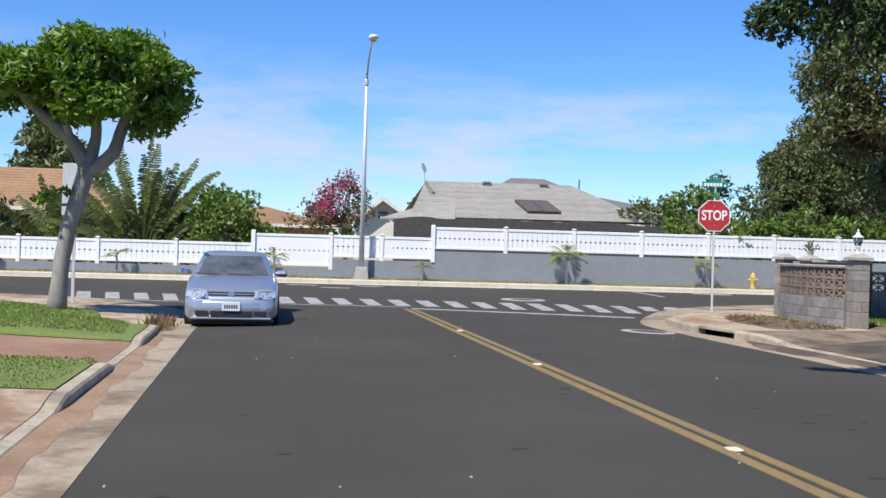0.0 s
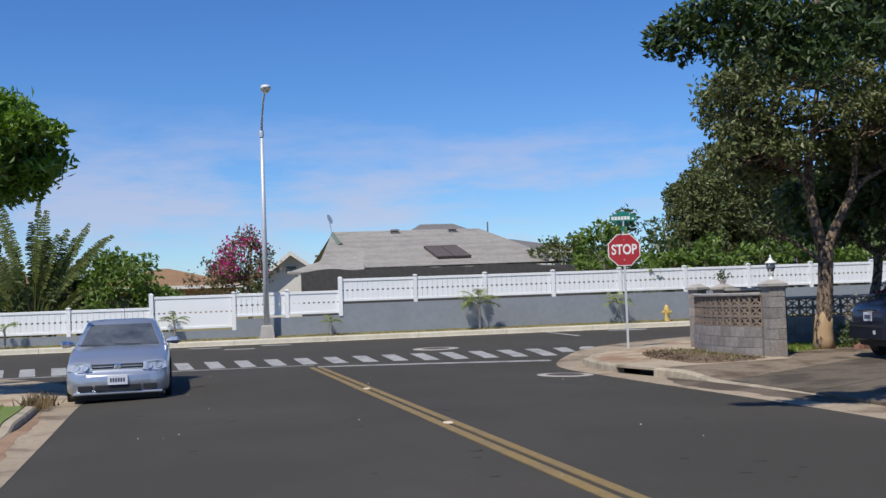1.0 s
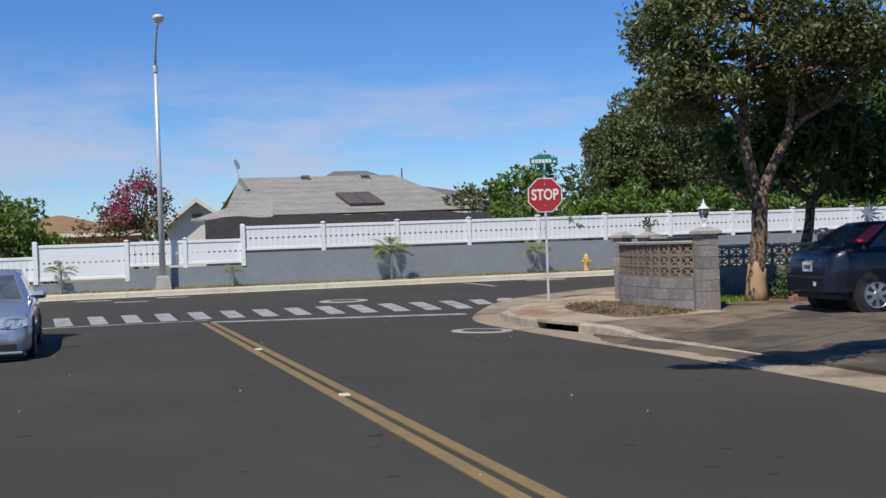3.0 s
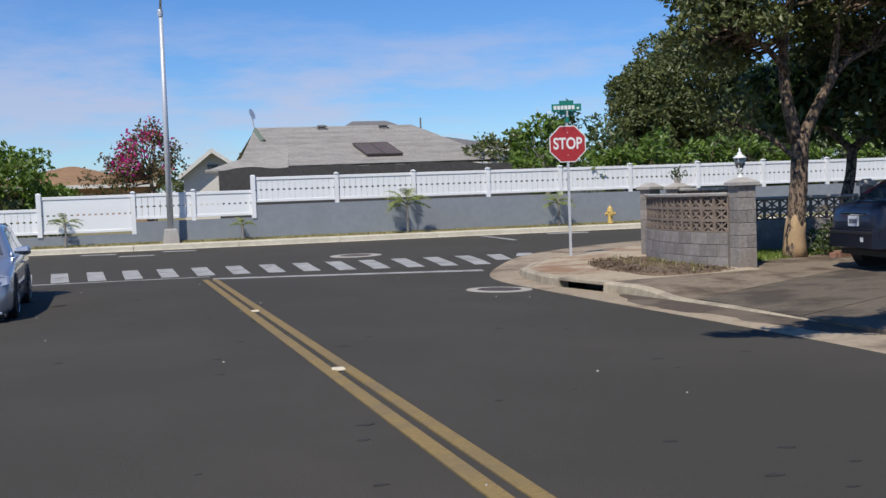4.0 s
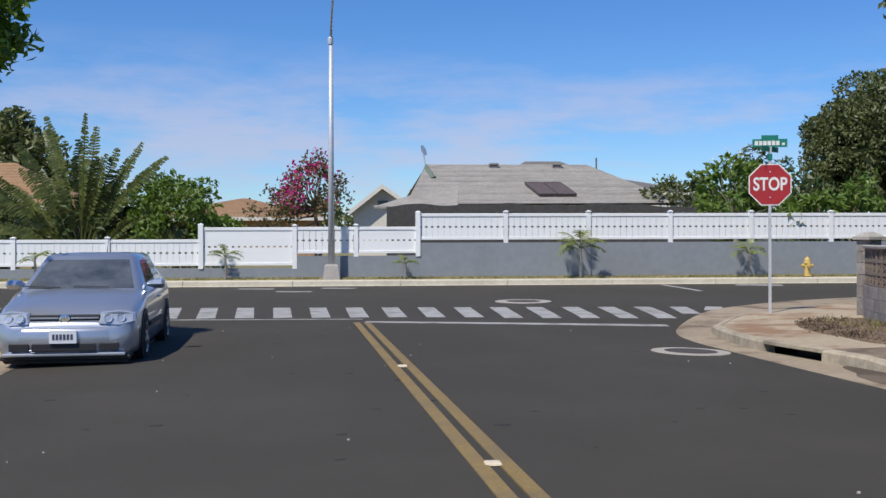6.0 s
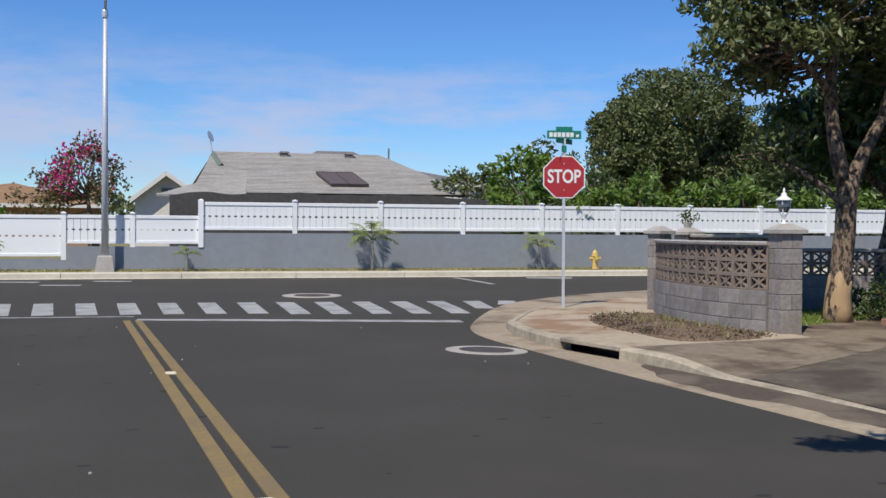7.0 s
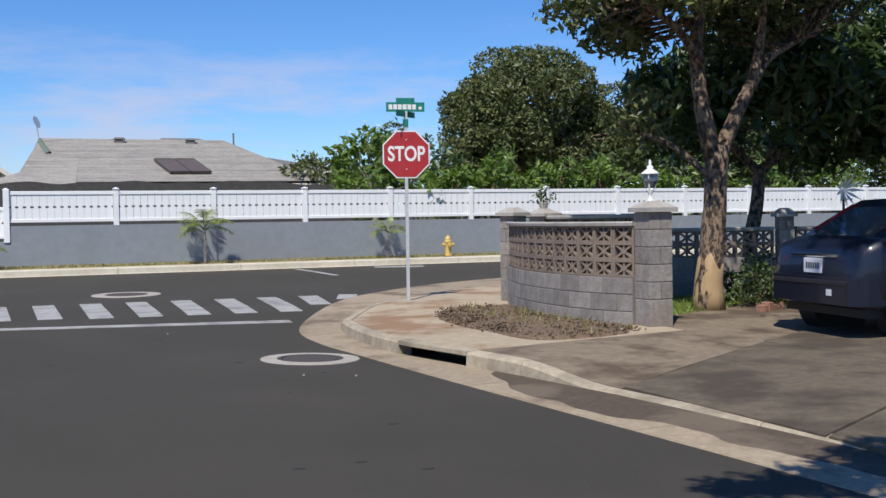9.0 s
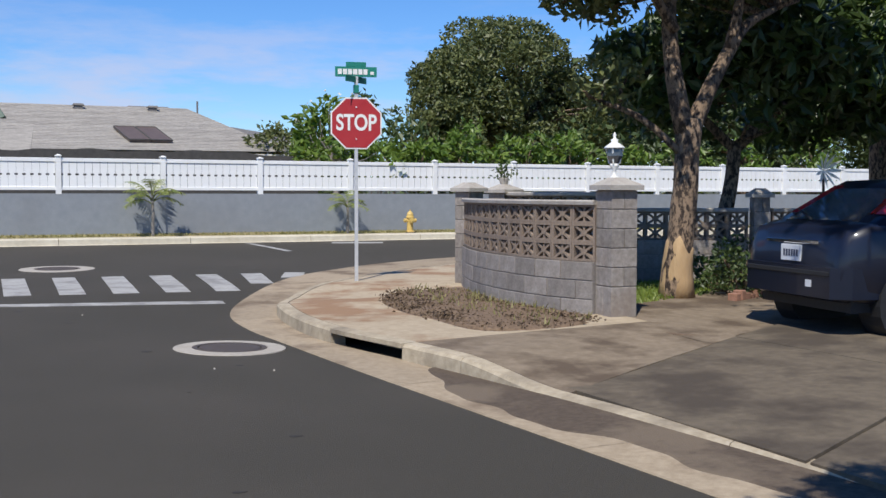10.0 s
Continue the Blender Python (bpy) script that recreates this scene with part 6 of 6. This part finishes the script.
part("lower_roof", Geo().loft([[(4.6, 60.6, 3.0), (4.6, 60.6, 3.1), (8.6, 64.4, 4.45), (8.6, 64.4, 4.3)], [(8.8, 60.6, 3.05), (8.8, 60.6, 3.16), (9.2, 64.4, 4.55), (9.2, 64.4, 4.4)]]), M_ROOF, hs)
part("fascia", Geo().box(4.6, 20.4, 60.88, 60.97, 3.02, 3.17), M_FASCIA, hs)
sp = (Vector((0, 67.5, 5.69)) - Vector((0, 60.95, 3.25))).normalized()
for k in range(2):
    x0 = 12.67 + 1.0 * k
    q = []
    for dx, s in ((0, 0), (0.94, 0), (0.94, 1), (0, 1)):
        q.append(Vector((x0 + dx + 0.48 * (1 - s), 61.9, 3.62)) + sp * (2.0 * s))
    up = Vector((0, -sp.z, sp.y)) * 0.14
    so = part("solar_panel", Geo().loft([[p + up * 0.4 for p in q], [p + up * 1.2 for p in q]]), M_SOLAR, hs, "dark brown solar collector")
    part("frame", Geo().tube([tuple(p + up * 1.2) for p in q + q[:1]], [0.03] * 5, 4), M_SCREEN, so)
for x, y in ((11.4, 66.9), (15.0, 66.9)):
    part("roof_vent", Geo().loft([[(x - w, y - w * 0.6, z), (x + w, y - w * 0.6, z), (x + w, y + w * 0.6, z), (x - w, y + w * 0.6, z)] for w, z in ((0.2, 5.3), (0.2, 5.62), (0.3, 5.64), (0.22, 5.73))]), M_ROOFDARK, hs)
part("aerial", Geo().rod((7.6, 67.5, 5.6), (7.45, 67.5, 6.5), 0.03, n=6), M_GALV, hs)
part("dish", Geo().lathe([(0.32, 0.09), (0.2, 0.03), (0.02, 0.0)], 14).move(pose(7.42, 67.4, 6.45, 70, 0, 60)), M_GALV, hs)
part("flue", Geo().rod((17.4, 67.6, 5.3), (17.4, 67.6, 6.1), 0.05, n=7), M_ROOFDARK, hs)

# dark shade screen along the house's yard, with a sagging top edge
sc = thing("shade_screen", (0, 0, 0), "dark sagging shade cloth screen behind the fence", "screen")
rows = []
for x in np.linspace(5.1, 20.3, 90):
    z = 3.05 + 0.07 * math.sin(x * 2.2) * math.sin(x * 0.9 + 1) - 0.25 * smoothstep(17, 20.3, x) - 0.15 * smoothstep(6, 5.1, x)
    rows.append([(x, 56.0, 0.3), (x, 56.0, z), (x, 56.03, z), (x, 56.03, 0.3)])
part("cloth", Geo().loft(rows), M_SCREEN, sc)
for x in np.linspace(5.2, 20.2, 8):
    part("pole", Geo().rod((x, 56.07, 0.2), (x, 56.07, 3.0), 0.03, n=6), M_GALV, sc)

# small gabled house between the bougainvillea and the large roof
sm = thing("house", (0, 0, 0), "small house with a pale gable and green roof", "house")
gp = [(3.2, 3.1), (5.3, 4.78), (7.0, 3.6)]
part("wall", Geo().loft([[(3.5, y, 0.3), (7.4, y, 0.3), (7.0, y, 3.5), (5.3, y, 4.7), (3.5, y, 3.2)] for y in (75.2, 82)]), M_FASCIA, sm)
for (xa, za), (xb, zb) in zip(gp[:-1], gp[1:]):
    part("roof_slope", Geo().loft([[(xa, y, za), (xb, y, zb), (xb, y, zb + 0.16), (xa, y, za + 0.16)] for y in (74.6, 83)]), M_SIDING, sm)
    part("bargeboard", Geo().loft([[(xa, y, za - 0.12), (xb, y, zb - 0.12), (xb, y, zb + 0.18), (xa, y, za + 0.18)] for y in (74.5, 74.59)]), M_FASCIA, sm)
wv = part("window", Geo().box(4.95, 5.75, 75.1, 75.19, 3.40, 4.0), M_FASCIA, sm)
part("pane", Geo().box(5.02, 5.68, 75.05, 75.09, 3.46, 3.67), M_PANE, wv)
part("pane", Geo().box(5.02, 5.68, 75.05, 75.09, 3.73, 3.94), M_PANE, wv)


def hip_house(name, label, x0, x1, y0, y1, eave, ridge, wallm, roofm, windows):
    h = thing(name, (0, 0, 0), label, "house")
    part("wall", Geo().box(x0 + 0.5, x1 - 0.5, y0 + 0.5, y1 - 0.5, 0.3, eave), wallm, h)
    ym, ins = (y0 + y1) / 2, (y1 - y0) * 0.35
    part("roof", Geo().add([(x0, y0, eave), (x1, y0, eave), (x1, y1, eave), (x0, y1, eave), (x0 + ins, ym, ridge), (x1 - ins, ym, ridge)], [(0, 1, 5, 4), (1, 2, 5), (2, 3, 4, 5), (3, 0, 4), (3, 2, 1, 0)]), roofm, h)
    slope_tiles(h, "shingle_course", (x0, y0 - 0.03, eave + 0.02), (x1, y0 - 0.03, eave + 0.02), (x1 - ins, ym, ridge + 0.03), (x0 + ins, ym, ridge + 0.03), 14, roofm)
    part("fascia", Geo().box(x0, x1, y0 - 0.08, y0 - 0.035, eave - 0.14, eave + 0.03), M_FASCIA, h)
    for wx, wz, ww, wh in windows:
        w = part("window", Geo().box(wx, wx + ww, y0 + 0.44, y0 + 0.49, wz, wz + wh), M_FASCIA, h)
        part("pane", Geo().box(wx + 0.06, wx + ww / 2 - 0.03, y0 + 0.41, y0 + 0.435, wz + 0.06, wz + wh - 0.06), M_PANE, w)
        part("pane", Geo().box(wx + ww / 2 + 0.03, wx + ww - 0.06, y0 + 0.41, y0 + 0.435, wz + 0.06, wz + wh - 0.06), M_PANE, w)


hip_house("house", "tan stuccoed house with a tan hip roof", -24, -8.2, 52.5, 63, 2.85, 5.0, M_STUCCO, M_ROOFTAN, [(-13.4, 1.2, 1.8, 1.2), (-10.8, 1.2, 1.6, 1.2)])
hip_house("house", "house with a tan shingle roof far behind", -6.5, 2.2, 58, 70, 2.5, 3.6, M_STUCCO, M_ROOFTAN, [])
hip_house("house", "house with a dark roof behind the trees", 17.5, 30, 86, 100, 4.9, 6.3, M_FASCIA, M_ROOFDARK, [(21, 3.3, 2.0, 1.0)])
hip_house("house", "far house with a dark hip roof and white gable", 16.2, 26.5, 104, 114, 7.0, 8.9, M_FASCIA, M_ROOFDARK, [])
up = thing("utility_pole", (7.9, 82, 0.3), "dark wooden utility pole far behind", "utility pole")
part("shaft", Geo().rod((0, 0, -0.2), (0, 0, 5.0), 0.11, 0.08, 7), M_BARK, up)
part("crossarm", Geo().box(-0.5, 0.5, -0.06, 0.06, 4.5, 4.65), M_BARK, up)

# distant hill line and tree belt
g = Geo()
rows = []
for k in range(160):
    a = radians(-75 + 150 * k / 159)
    hgt = 6.0 + 3.0 * math.sin(k * 0.31) + 2.0 * math.sin(k * 0.83 + 1)
    rows.append([(700 * math.sin(a), 700 * math.cos(a), -1), (700 * math.sin(a), 700 * math.cos(a), hgt)])
structure("backdrop", Geo().loft(rows, False), M_HILL, "low hazy tree line at the horizon", "backdrop")
rg = np.random.default_rng(301)
bl = [(x, 118 + rg.uniform(-5, 5), rg.uniform(2.2, 4.2), rg.uniform(1.6, 2.6)) for x in np.linspace(-62, 84, 74)]
c, u = clump_points(bl, 40, rg)
tagged(part("tree_belt", leaf_mesh("tree_belt", c, u, 0.4 * rg.uniform(0.6, 1.3, len(c)), L_OLIVE, rg), L_OLIVE, None, "belt of distant green treetops behind the houses"), "", "trees", "", "stuff")

# star-shaped plant among the dark leaves behind the navy car, its sunlight painted as white
st = thing("star_plant", (16.9, 22.05, 0.1), "rosette of long narrow leaves coloured white as if sunlit", "plant")
part("stem", Geo().tube([(0, 0, -0.05), (0.03, 0, 0.8), (0, 0, 1.55)], [0.03, 0.025, 0.02], 6), M_BARK, st)
for k in range(11):
    a = 2 * math.pi * k / 11
    d = Vector((math.cos(a), -0.5, math.sin(a))).normalized()
    sd = d.cross(Vector((0, -1, 0.2))).normalized() * 0.028
    o = Vector((0, 0, 1.58))
    part("leaf", Geo().add([o, o + d * 0.14 + sd, o + d * 0.30, o + d * 0.14 - sd], [(0, 1, 2, 3)]), L_WHITE, st)
